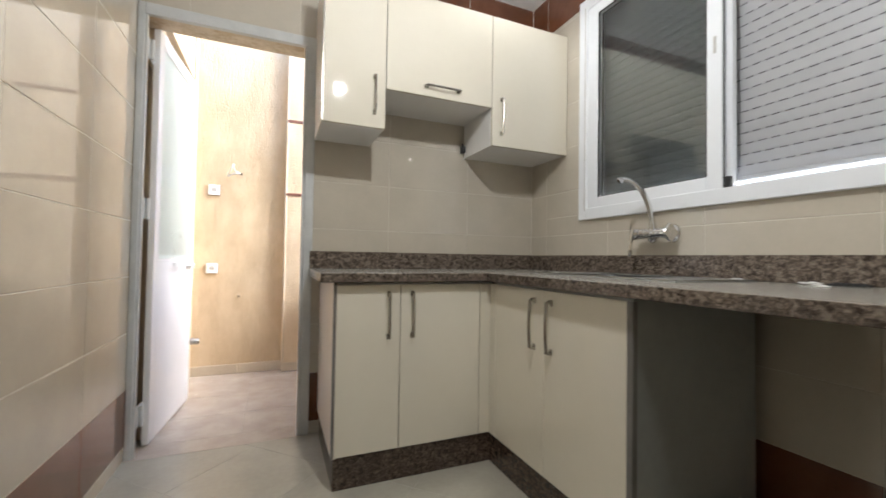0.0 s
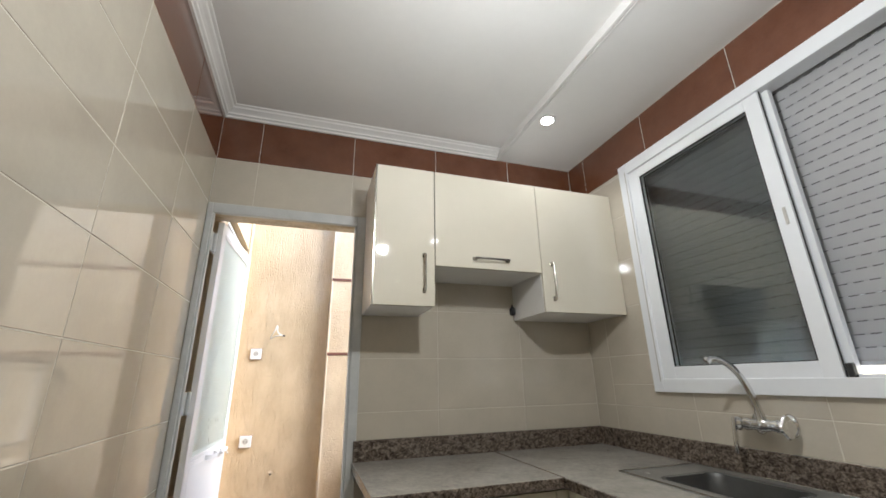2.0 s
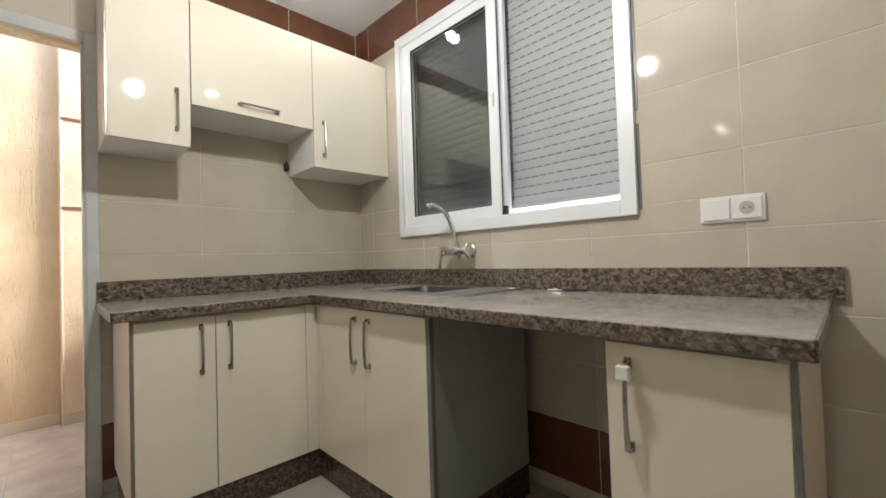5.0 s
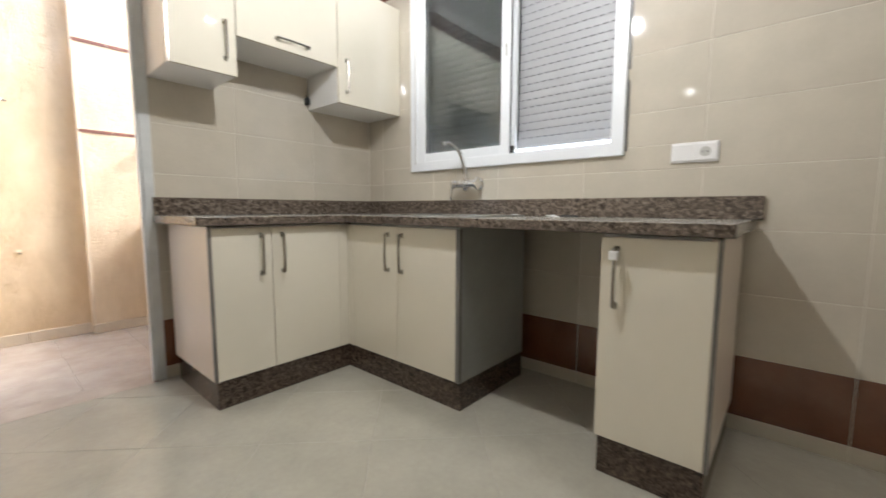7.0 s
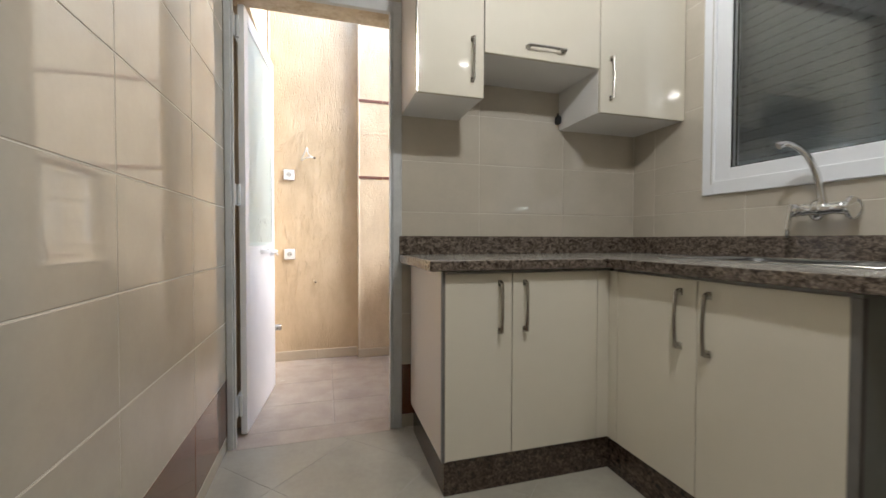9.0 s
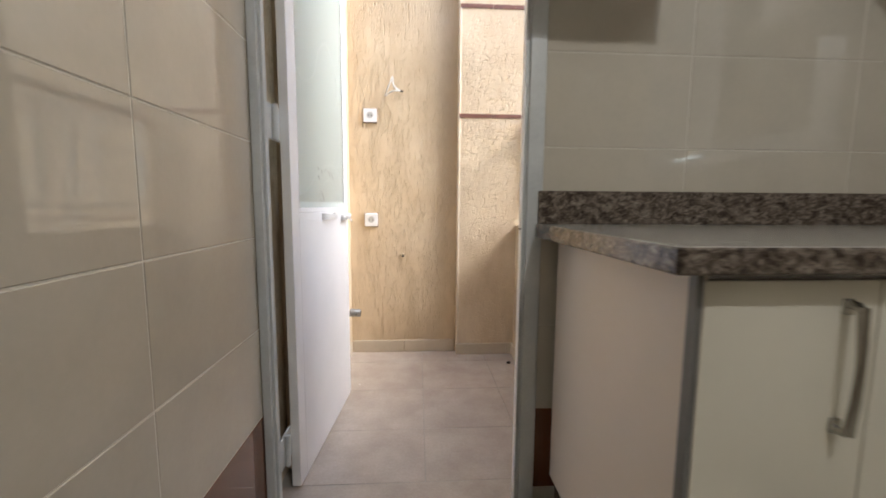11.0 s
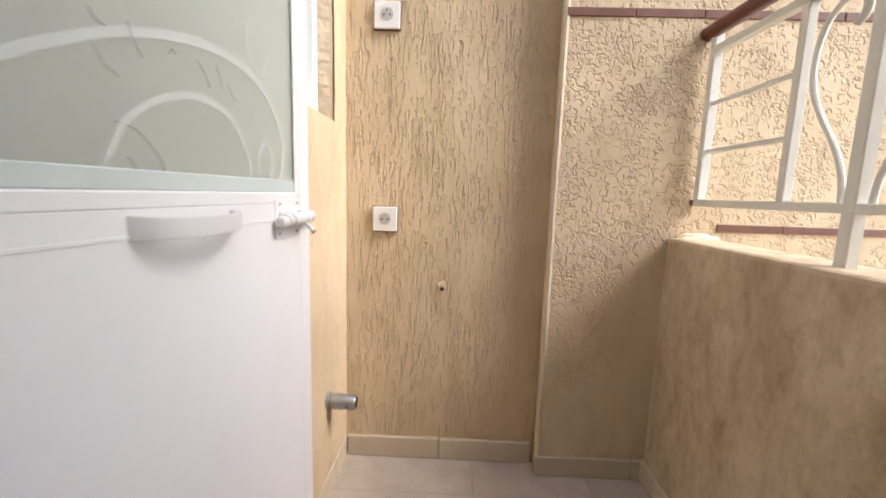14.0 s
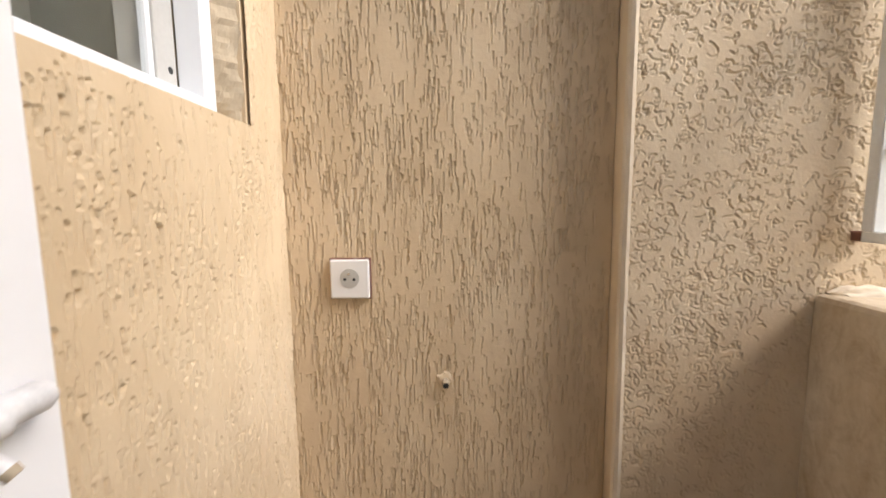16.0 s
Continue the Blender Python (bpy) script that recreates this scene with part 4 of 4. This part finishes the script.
shutter = thing("roller_shutter", (XR + 0.09, 1.09, 1.29), "grey slatted roller shutter let down almost to the sill", "roller shutter")
SX, PITCH = XR + 0.085, 0.0435
sbm = bmesh.new()
prof = [(0.0022 * math.cos(a), 0.5 * PITCH * 0.94 * math.sin(a)) for a in [math.pi * (0.5 + k / 8) for k in range(9)]] + [(0.004, -0.47 * PITCH), (0.004, 0.47 * PITCH)]
ends = [[sbm.verts.new((p[0], s, p[1])) for p in prof] for s in (-0.70, 0.70)]
for i in range(len(prof)):
    j = (i + 1) % len(prof)
    sbm.faces.new((ends[0][i], ends[0][j], ends[1][j], ends[1][i]))
sbm.faces.new(ends[0][::-1])
sbm.faces.new(ends[1])
bmesh.ops.recalc_face_normals(sbm, faces=sbm.faces)
slat_me = bpy.data.meshes.new("slat")
sbm.to_mesh(slat_me)
sbm.free()
slat_me.materials.append(SHUTTER)
slot_bm = bmesh.new()
zz, row = 1.313 + PITCH / 2, 0
while zz < 2.50:
    lay("slat", shutter, slat_me, pose(SX, 1.09, zz) @ Matrix.Diagonal((1, 1, 1.045 if row in (4, 5) else 1.075, 1)))
    yy = 0.41 + 0.02 * (row % 2)
    while yy < 1.76:
        box(SX - 0.0035, SX - 0.0012, yy, yy + 0.028, zz + PITCH * 0.46, zz + PITCH * 0.54, 0, slot_bm)
        yy += 0.045
    zz += PITCH
    row += 1
tagged(part("slot_grid", slot_bm, SLOT, shutter), kind="stuff")
part("bottom_bar", box(SX - 0.010, SX + 0.012, 0.40, 1.78, 1.297, 1.313, 0.003), SHUTTER, shutter)

# unfinished gap filling beside the window
bm = bmesh.new()
for z0, z1 in ((1.22, 1.55), (1.60, 2.10), (2.16, 2.28)):
    box(XR - 0.003, XR + 0.002, WY0 - 0.012, WY0 + 0.004, z0, z1, 0.001, bm)
tagged(part("trim_gap", bm, EDGE_GREY), "dark open joint beside the window frame", "joint", kind="structure")

# ---- double socket on the kitchen wall ----
sock = thing("double_socket", (XR, 0.08, 1.155), "white plastic double plate with switch and socket", "socket")
part("plate", box(XR - 0.010, XR - 0.0005, -0.012, 0.166, 1.147, 1.233, 0.003, seg=2), PVC_WHITE, sock)
part("switch", box(XR - 0.016, XR - 0.010, 0.080, 0.158, 1.154, 1.226, 0.003), PVC_WHITE, sock)
bm = box(XR - 0.0155, XR - 0.010, -0.004, 0.074, 1.154, 1.226, 0.003)
part("socket_insert", bm, PVC_WHITE, sock)
bm = tube([(XR - 0.0152, 0.035, 1.190), (XR - 0.0165, 0.035, 1.190)], 0.021, None, 20)
face = part("recess", bm, PLASTIC_GREY, sock, "", True)
for hy in (0.027, 0.043):
    part("hole", tube([(XR - 0.0160, hy, 1.190), (XR - 0.0172, hy, 1.190)], 0.0028, None, 10), BLACK, face)

# ---- lamps ----
for sx, sy in SPOTS:
    dl = thing("downlight", (sx, sy, 2.70), "small round recessed ceiling downlight, switched on", "downlight", "ceiling downlights")
    bm = tube([(sx, sy, 2.7115), (sx, sy, 2.706), (sx, sy, 2.703)], [0.048, 0.048, 0.042], None, 28)
    part("ring", bm, PVC_WHITE, dl, "", True)
    bm = tube([(sx, sy, 2.7025), (sx, sy, 2.7005)], 0.034, None, 24)
    part("lens", bm, GLOW, dl, "glowing lamp face", True)
pend = thing("pendant_bulb", (BULB[0], BULB[1], 2.765), "bare bulb hanging from the ceiling on a cord", "lamp")
part("cord", tube([(BULB[0], BULB[1], 2.764), (BULB[0], BULB[1], 2.44)], 0.003, None, 8), BLACK, pend)
part("lamp_holder", tube([(BULB[0], BULB[1], 2.445), (BULB[0], BULB[1], 2.43), (BULB[0], BULB[1], 2.335)], [0.012, 0.030, 0.031], None, 20), BLACK, pend, "", True)
bm = bmesh.new()
bmesh.ops.create_uvsphere(bm, u_segments=20, v_segments=12, radius=0.033)
bmesh.ops.translate(bm, verts=bm.verts, vec=BULB)
# Unseen base, added like the wide holder to keep light off the ceiling.
part("light_block_base", tube([(BULB[0], BULB[1], 2.310), (BULB[0], BULB[1], 2.322), (BULB[0], BULB[1], 2.336)], [0.0290, 0.0305, 0.0315], None, 20), PVC_WHITE, pend, "white lamp base, unseen, added to block light upwards", True)
o = part("bulb", bm, GLOW, pend, "lit round bulb", True)
o.visible_shadow = False
part("rose", tube([(BULB[0], BULB[1], 2.7645), (BULB[0], BULB[1], 2.752)], [0.04, 0.035], None, 20), PVC_WHITE, pend, "", True)

# ---- balcony things ----
SY = BY1 - 0.006


def wall_socket(z):
    s = thing("wall_socket", (-0.524, SY, z - 0.041), "square white plastic wall socket on the ribbed render", "socket", "balcony sockets")
    x, w = -0.524, 0.041
    part("back_box", box(x - w - 0.002, x + w + 0.002, SY - 0.004, SY + 0.004, z - w - 0.002, z + w + 0.002, 0.001), STRIP, s, "brown edge of the mounting box")
    part("plate", box(x - w, x + w, SY - 0.013, SY - 0.004, z - w, z + w, 0.004, seg=2), PVC_WHITE, s)
    r = part("recess", tube([(x, SY - 0.0125, z + 0.002), (x, SY - 0.0142, z + 0.002)], 0.020, None, 22), PLASTIC_GREY, s, "", True)
    for hx, hz, hr in ((-0.0095, 0.0, 0.0032), (0.0095, 0.0, 0.0032)):
        part("hole", tube([(x + hx, SY - 0.0138, z + hz), (x + hx, SY - 0.0150, z + hz)], hr, None, 10), BLACK, r)
    part("earth_pin", tube([(x, SY - 0.0138, z + 0.012), (x, SY - 0.018, z + 0.012)], 0.0024, None, 10), CHROME, r, "", True)


wall_socket(0.859)
wall_socket(1.493)
w = thing("loose_wires", (-0.382, BY1, 1.645), "loose twisted wires sticking out of the wall", "wires")
part("wire", tube(bezier((-0.432, BY1 + 0.004, 1.613), (-0.422, BY1 - 0.03, 1.645), (-0.402, BY1 - 0.05, 1.665), (-0.387, BY1 - 0.04, 1.715), 10), 0.0055, None, 8), WIRE, w, "", True)
part("wire", tube(bezier((-0.432, BY1 + 0.004, 1.611), (-0.402, BY1 - 0.04, 1.630), (-0.372, BY1 - 0.05, 1.640), (-0.337, BY1 - 0.03, 1.637), 10), 0.0055, None, 8), WIRE, w, "", True)
part("wire", tube(bezier((-0.387, BY1 - 0.04, 1.715), (-0.372, BY1 - 0.045, 1.700), (-0.402, BY1 - 0.05, 1.655), (-0.342, BY1 - 0.035, 1.640), 10), 0.0045, None, 8), WIRE, w, "", True)
part("wire_cap", tube([(-0.344, BY1 - 0.032, 1.637), (-0.324, BY1 - 0.026, 1.636)], 0.006, None, 8), BLACK, w, "", True)

stub = thing("pipe_stub", (-0.330, BY1, 0.62), "small brown pipe stub in a blob of plaster", "pipe")
bm = bmesh.new()
bmesh.ops.create_icosphere(bm, subdivisions=3, radius=1)
for v in bm.verts:
    f = 1 + 0.3 * noise.noise(v.co * 2.0)
    v.co = Vector((-0.330 + v.co.x * 0.022 * f, BY1 + 0.002 + v.co.y * 0.010 * f, 0.636 + v.co.z * 0.022 * f))
part("plaster_blob", bm, COAT_PALE, stub, "", True)
part("pipe", tube([(-0.329, BY1 + 0.01, 0.634), (-0.327, BY1 - 0.022, 0.630)], [0.009, 0.008], None, 12), RAW, stub, "", True)
part("pipe_end", tube([(-0.327, BY1 - 0.0215, 0.630), (-0.327, BY1 - 0.0235, 0.630)], 0.006, None, 10), BLACK, stub)

drain = thing("drain_pipe", (BX0, 3.45, 0.30), "short grey metal pipe stub sticking out of the wall", "pipe")
part("pipe", tube([(BX0 - 0.01, 3.470, 0.322), (-0.6100, 3.470, 0.320)], 0.0185, None, 16), RAW, drain, "", True)
part("wall_ring", tube([(BX0 + 0.002, 3.470, 0.322), (BX0 + 0.016, 3.470, 0.322), (BX0 + 0.020, 3.470, 0.322)], [0.027, 0.025, 0.020], None, 18), PIPE_GREY, drain, "", True)
part("collar", tube([(-0.6450, 3.470, 0.320), (-0.6410, 3.470, 0.320), (-0.6050, 3.470, 0.320), (-0.6030, 3.470, 0.320), (-0.5770, 3.470, 0.318), (-0.5700, 3.470, 0.318)], [0.020, 0.0235, 0.0235, 0.0225, 0.0230, 0.020], None, 18), PIPE_GREY, drain, "", True)
part("pipe_mouth", tube([(-0.5705, 3.470, 0.318), (-0.5685, 3.470, 0.318)], 0.016, None, 14), BLACK, drain)
part("stain", box(BX0 - 0.002, BX0 + 0.0015, 3.463, 3.480, 0.227, 0.307, 0.001), RAW, drain, "brown water stain below the pipe")

# window in the balcony's side wall
bw = thing("window_balcony", (BX0, 3.1, BWIN[2]), "white aluminium balcony window with dark glass", "window")
y0, y1, z0, z1 = 2.73, 3.53, 1.158, 2.30
WX = BX0 - 0.036
for a, b, c, d in ((y0, y0 + 0.03, z0, z1), (y1 - 0.03, y1, z0, z1), (y0 + 0.03, y1 - 0.03, z0, z0 + 0.022), (y0 + 0.03, y1 - 0.03, z1 - 0.022, z1)):
    part("outer_frame", box(WX - (0.038 if a > 3.4 else 0.10), WX + 0.004, a, b, c, d, 0.002), ALU_WHITE, bw)
for a, b, c, d in ((y0 + 0.03, y0 + 0.056, z0 + 0.022, z1 - 0.022), (y1 - 0.082, y1 - 0.073, z0 + 0.022, z1 - 0.022), (y0 + 0.056, y1 - 0.082, z0 + 0.022, z0 + 0.034), (y0 + 0.056, y1 - 0.082, z1 - 0.034, z1 - 0.022)):
    part("sash", box(WX - 0.060, WX - 0.042, a, b, c, d, 0.002), ALU_WHITE, bw)
part("side_track", box(WX - 0.100, WX - 0.039, y1 - 0.073, y1 - 0.030, z0 + 0.022, z1 - 0.022, 0.001), PLASTIC_GREY, bw)
g = part("pane", box(WX - 0.052, WX - 0.046, y0 + 0.054, y1 - 0.080, z0 + 0.032, z1 - 0.032), PANE, bw, "dark reflecting glass")
g.visible_shadow = False
part("screw", tube([(WX - 0.044, y1 - 0.044, z0 + 0.060), (WX - 0.0385, y1 - 0.044, z0 + 0.060)], 0.0055, None, 10), BLACK, bw)
bm = box(BX0 - 0.5, BX0 - 0.161, 2.5, 3.7, 1.0, 2.5)
for f in [f for f in bm.faces if f.normal.x > 0.5]:
    bm.faces.remove(f)
tagged(part("wall_behind_window", bm, mixed("dim_room", (0.36, 0.37, 0.34), (0.42, 0.43, 0.40), 3, 0.8)), "dim unlit room behind the balcony window", "wall", kind="structure")
bm = bmesh.new()
cols = []
for k in range(120):
    zc = 1.144 + k * 0.0097
    row = []
    for m in range(9):
        yy = 3.5312 + m * 0.0035
        hole = 0.022 * max(0, 1 - ((zc - 1.157) / 0.022) ** 2 - ((yy - 3.538) / 0.016) ** 2)
        xx = BX0 - 0.034 * (1 - m / 8) - 0.004 + 0.008 * noise.noise(Vector((yy * 30, 0, zc * 18))) + 0.006 * noise.noise(Vector((yy * 90, 4, zc * 70))) - hole
        row.append(bm.verts.new((xx, yy, zc)))
    row.append(bm.verts.new((BX0 - 0.09, 3.5595, zc)))
    row.insert(0, bm.verts.new((BX0 - 0.09, 3.5312, zc)))
    cols.append(row)
for a, b in zip(cols, cols[1:]):
    for m in range(len(a)):
        q = (m + 1) % len(a)
        bm.faces.new((a[m], a[q], b[q], b[m]))
bm.faces.new(cols[0][::-1])
bm.faces.new(cols[-1])
tagged(part("trim_raw_reveal", bm, RAW), "raw broken mortar reveal beside the window", "reveal", kind="structure")

# railing on the parapet
RX = 0.444
rail = thing("railing", (RX, 3.2, PTOP), "white painted iron railing with scrolls on the parapet", "railing")


def flat_bar(name, y0, y1, z0, z1, t=0.014):
    return part(name, box(RX - t / 2, RX + t / 2, y0, y1, z0, z1, 0.002), RAIL_WHITE, rail)


flat_bar("bottom_rail", 2.535, 3.598, 0.935, 0.955, 0.024)
flat_bar("top_rail", 2.535, 3.598, 1.372, 1.392, 0.024)
flat_bar("post", 3.576, 3.598, 0.955, 1.425, 0.026)
for yb in (3.277, 2.948):
    flat_bar("bar", yb - 0.010, yb + 0.010, 0.955, 1.372, 0.022)
flat_bar("post", 3.098, 3.124, PTOP - 0.01, 1.372, 0.026)
for z in (1.095, 1.232):
    flat_bar("ladder_bar", 3.287, 3.576, z - 0.006, z + 0.006, 0.012)
    flat_bar("ladder_bar", 2.535, 2.938, z - 0.006, z + 0.006, 0.012)
for s in (1, -1):
    y = lambda d: 3.111 + s * d
    pts = bezier((RX, y(0.030), 0.955), (RX, y(0.030), 1.07), (RX, y(0.125), 1.12), (RX, y(0.135), 1.22), 14)
    pts += bezier((RX, y(0.135), 1.22), (RX, y(0.14), 1.30), (RX, y(0.105), 1.345), (RX, y(0.070), 1.345), 10)[1:]
    pts += bezier((RX, y(0.070), 1.345), (RX, y(0.035), 1.345), (RX, y(0.025), 1.30), (RX, y(0.055), 1.288), 8)[1:]
    part("scroll", tube(pts, 0.0075, None, 8, 0.8), RAIL_WHITE, rail, "curved iron scroll", True)
part("wall_lug", box(RX - 0.010, RX + 0.010, 3.598, 3.64, 0.936, 0.954, 0.002), STRIP, rail, "rusty lug in the wall")
part("handrail", tube([(RX - 0.012, 3.66, 1.436), (RX - 0.012, 2.535, 1.436)], 0.021, None, 16), RAIL_BROWN, rail, "dark red-brown round handrail", True)
for yb in (3.587, 3.111):
    part("handrail_stay", box(RX - 0.016, RX + 0.004, yb - 0.008, yb + 0.008, 1.392, 1.424, 0.002), RAIL_WHITE, rail)

# thin plaster fillet where wall and parapet meet
bm = bmesh.new()
tube([(COL_X + 0.001, COL_Y + 0.001, 0.07), (COL_X - 0.001, COL_Y + 0.002, 0.9), (COL_X + 0.001, COL_Y + 0.001, 2.8)], 0.010, bm, 8)
tagged(part("trim_corner_bead", bm, PLASTER, None, "", True), "rounded plaster corner bead", "bead", kind="structure")

bm = bmesh.new()
bmesh.ops.create_icosphere(bm, subdivisions=4, radius=1)
for v in bm.verts:
    f = 1 + 0.25 * noise.noise(v.co * 3.0)
    v.co = Vector((0.463 + v.co.x * 0.075 * f, COL_Y + 0.004 + v.co.y * 0.045 * f, PTOP - 0.006 + v.co.z * 0.022 * f))
tagged(part("trim_parapet_fillet", bm, PLASTER, None, "", True), "pale plaster smeared where parapet and wall meet", "plaster", kind="structure")
bm = tube([(0.318, 3.455, 0.0), (0.318, 3.455, 0.010), (0.318, 3.455, 0.012)], [0.011, 0.010, 0.006], None, 12)
tagged(part("floor_plug", bm, BLACK, None, "", True), "small dark plug on the balcony floor", "plug")

# brown strips let into the courtyard wall
for z, x0 in ((0.869, 0.525), (1.491, COL_X - 0.002), (2.118, COL_X - 0.002), (2.745, COL_X - 0.002)):
    st = thing("wall_strip", (x0, COL_Y, z - 0.012), "narrow red-brown tile strip let into the rendered wall", "wall strip", "courtyard wall strips")
    xx = x0
    while xx < 2.4:
        part("strip_tile", box(xx, xx + 0.197, COL_Y - 0.0085, COL_Y + 0.004, z - 0.012, z + 0.012, 0.0015), STRIP, st)
        xx += 0.20

# skirting tiles of the balcony
def skirting(name, a, b, axis, face, out, h, label):
    sk = thing(name, ((a + b) / 2, face, 0) if axis == "y" else (face, (a + b) / 2, 0), label, "skirting")
    sk["kind"] = "structure"
    u = a
    while u < b - 0.02:
        e = min(u + 0.33, b)
        lo, hi = sorted((face, face + out))
        bm = box(u + 0.001, e - 0.001, lo, hi, 0, h, 0.003) if axis == "y" else box(lo, hi, u + 0.001, e - 0.001, 0, h, 0.003)
        part("skirting_tile", bm, SKIRT, sk)
        u = e


skirting("baseboard_end", BX0 + 0.012, COL_X - 0.012, "y", BY1, -0.014, 0.078, "beige tile skirting along the end wall")
skirting("baseboard_column", COL_X - 0.012, PX0 - 0.012, "y", COL_Y, -0.012, 0.072, "beige tile skirting round the column")
skirting("baseboard_parapet", OUT_Y + 0.002, COL_Y - 0.001, "x", PX0, -0.013, 0.075, "chipped beige tile skirting along the parapet")
skirting("baseboard_outer", 0.14, PX0 - 0.014, "y", OUT_Y, 0.012, 0.075, "beige tile skirting along the outer kitchen wall")
skirting("baseboard_left", OUT_Y + 0.02, BY1 - 0.016, "x", BX0, 0.012, 0.078, "beige tile skirting along the balcony side wall")

# ---- tiles of floors and walls ----
GAP = 0.002
S = 0.45
k0 = 1.47 / math.sqrt(2)
cnt = 0
for i in range(-9, 10):
    for j in range(-9, 10):
        a, b = k0 + (i + 0.5) * S, 0.12 + (j + 0.5) * S
        cx, cy = (a + b) / math.sqrt(2), (a - b) / math.sqrt(2)
        if XL + 0.30 < cx < XR - 0.30 and YR + 0.2 < cy < YB - 0.31:
            lay("floor_tile", floor, tile_mesh(S - GAP, S - GAP, 0.009, FLOOR_K), pose(cx, cy, -0.009, 0, 0, 45) @ pose(0, 0, 0, -90, 0, 0))


def clipped_floor():
    """The cut tiles along the kitchen walls, as one mesh."""
    bm = bmesh.new()
    h = (S - GAP) / 2
    for i in range(-9, 10):
        for j in range(-9, 10):
            a, b = k0 + (i + 0.5) * S, 0.12 + (j + 0.5) * S
            cx, cy = (a + b) / math.sqrt(2), (a - b) / math.sqrt(2)
            if XL + 0.30 < cx < XR - 0.30 and YR + 0.2 < cy < YB - 0.31:
                continue
            r = h * math.sqrt(2)
            poly = [(cx + r, cy), (cx, cy + r), (cx - r, cy), (cx, cy - r)]
            for ax, lim, sgn in ((0, XL + 0.001, 1), (0, XR - 0.001, -1), (1, YR + 0.001, 1), (1, YB - 0.02, -1)):
                out = []
                for p, q in zip(poly, poly[1:] + poly[:1]):
                    ip, iq = sgn * (p[ax] - lim) >= 0, sgn * (q[ax] - lim) >= 0
                    if ip:
                        out.append(p)
                    if ip != iq:
                        t = (lim - p[ax]) / (q[ax] - p[ax])
                        out.append((p[0] + t * (q[0] - p[0]), p[1] + t * (q[1] - p[1])))
                poly = out
                if len(poly) < 3:
                    break
            if len(poly) >= 3:
                top = [bm.verts.new((x, y, 0.0)) for x, y in poly]
                bot = [bm.verts.new((x, y, -0.009)) for x, y in poly]
                bm.faces.new(top)
                for m in range(len(top)):
                    bm.faces.new((top[m], bot[m], bot[(m + 1) % len(top)], top[(m + 1) % len(top)]))
    return tagged(part("cut_floor_tiles", bm, FLOOR_K, floor), kind="stuff")


clipped_floor()
bm = box(-0.69, 0.10, YB - 0.018, YB + WALL_T, -0.009, 0.0005, 0.001)
part("threshold_tile", bm, FLOOR_B, floor_balcony)
xs = [BX0 + 0.001, -0.205, 0.185, PX0 - 0.001]
ys = [YB + WALL_T + 0.002, 2.763, 3.134, 3.505, BY1 - 0.001]
for xa, xb in zip(xs, xs[1:]):
    for ya, yb in zip(ys, ys[1:]):
        xb2 = min(xb, PX0 + 0.0)
        if xa > COL_X and yb > COL_Y:
            yb = COL_Y - 0.001
        lay("floor_tile", floor_balcony, tile_mesh(xb2 - xa - GAP, yb - ya - GAP, 0.009, FLOOR_B), pose((xa + xb2) / 2, (ya + yb) / 2, -0.009, -90, 0, 0))

ROWS_Z = [0.0, 0.065, 0.33] + [0.33 + 0.2644 * k for k in range(1, 9)] + [TOP]


def tile_wall(parent, axis, face, turn, joints, holes, u0, u1, dz=0.0):
    """Wall tiles in rows: a beige foot, a brown band, eight beige rows and a brown band on top."""
    for r, (za, zb) in enumerate(zip(ROWS_Z, ROWS_Z[1:])):
        za, zb = za + (dz if r else 0), zb + (dz if r < len(ROWS_Z) - 2 else 0)
        mat = TILE_BROWN if r in (1, len(ROWS_Z) - 2) else TILE
        us = [u0] + [j for j in sorted(joints) if u0 + 0.01 < j < u1 - 0.01] + [u1]
        for ua, ub in zip(us, us[1:]):
            for a, b, c, d in rect_minus((ua, ub, za, zb), holes):
                w, h = b - a - 0.0026, d - c - 0.0026
                mid = ((a + b) / 2, face, (c + d) / 2) if axis == "y" else (face, (a + b) / 2, (c + d) / 2)
                lay("wall_tile", parent, tile_mesh(w, h, 0.009, mat), pose(*mid, 0, 0, turn))


tile_wall(wall_back, "y", YB + 0.009, 0, [-0.477 + 0.5185 * k for k in range(5)], [DOOR], XL, XR)
tile_wall(wall_right, "x", XR + 0.009, -90, [2.135 - 0.5235 * k for k in range(9)], [WIN], YR, YB)
tile_wall(wall_left, "x", XL - 0.009, 90, [1.83 - 0.525 * k for k in range(9)], [], YR, YB)
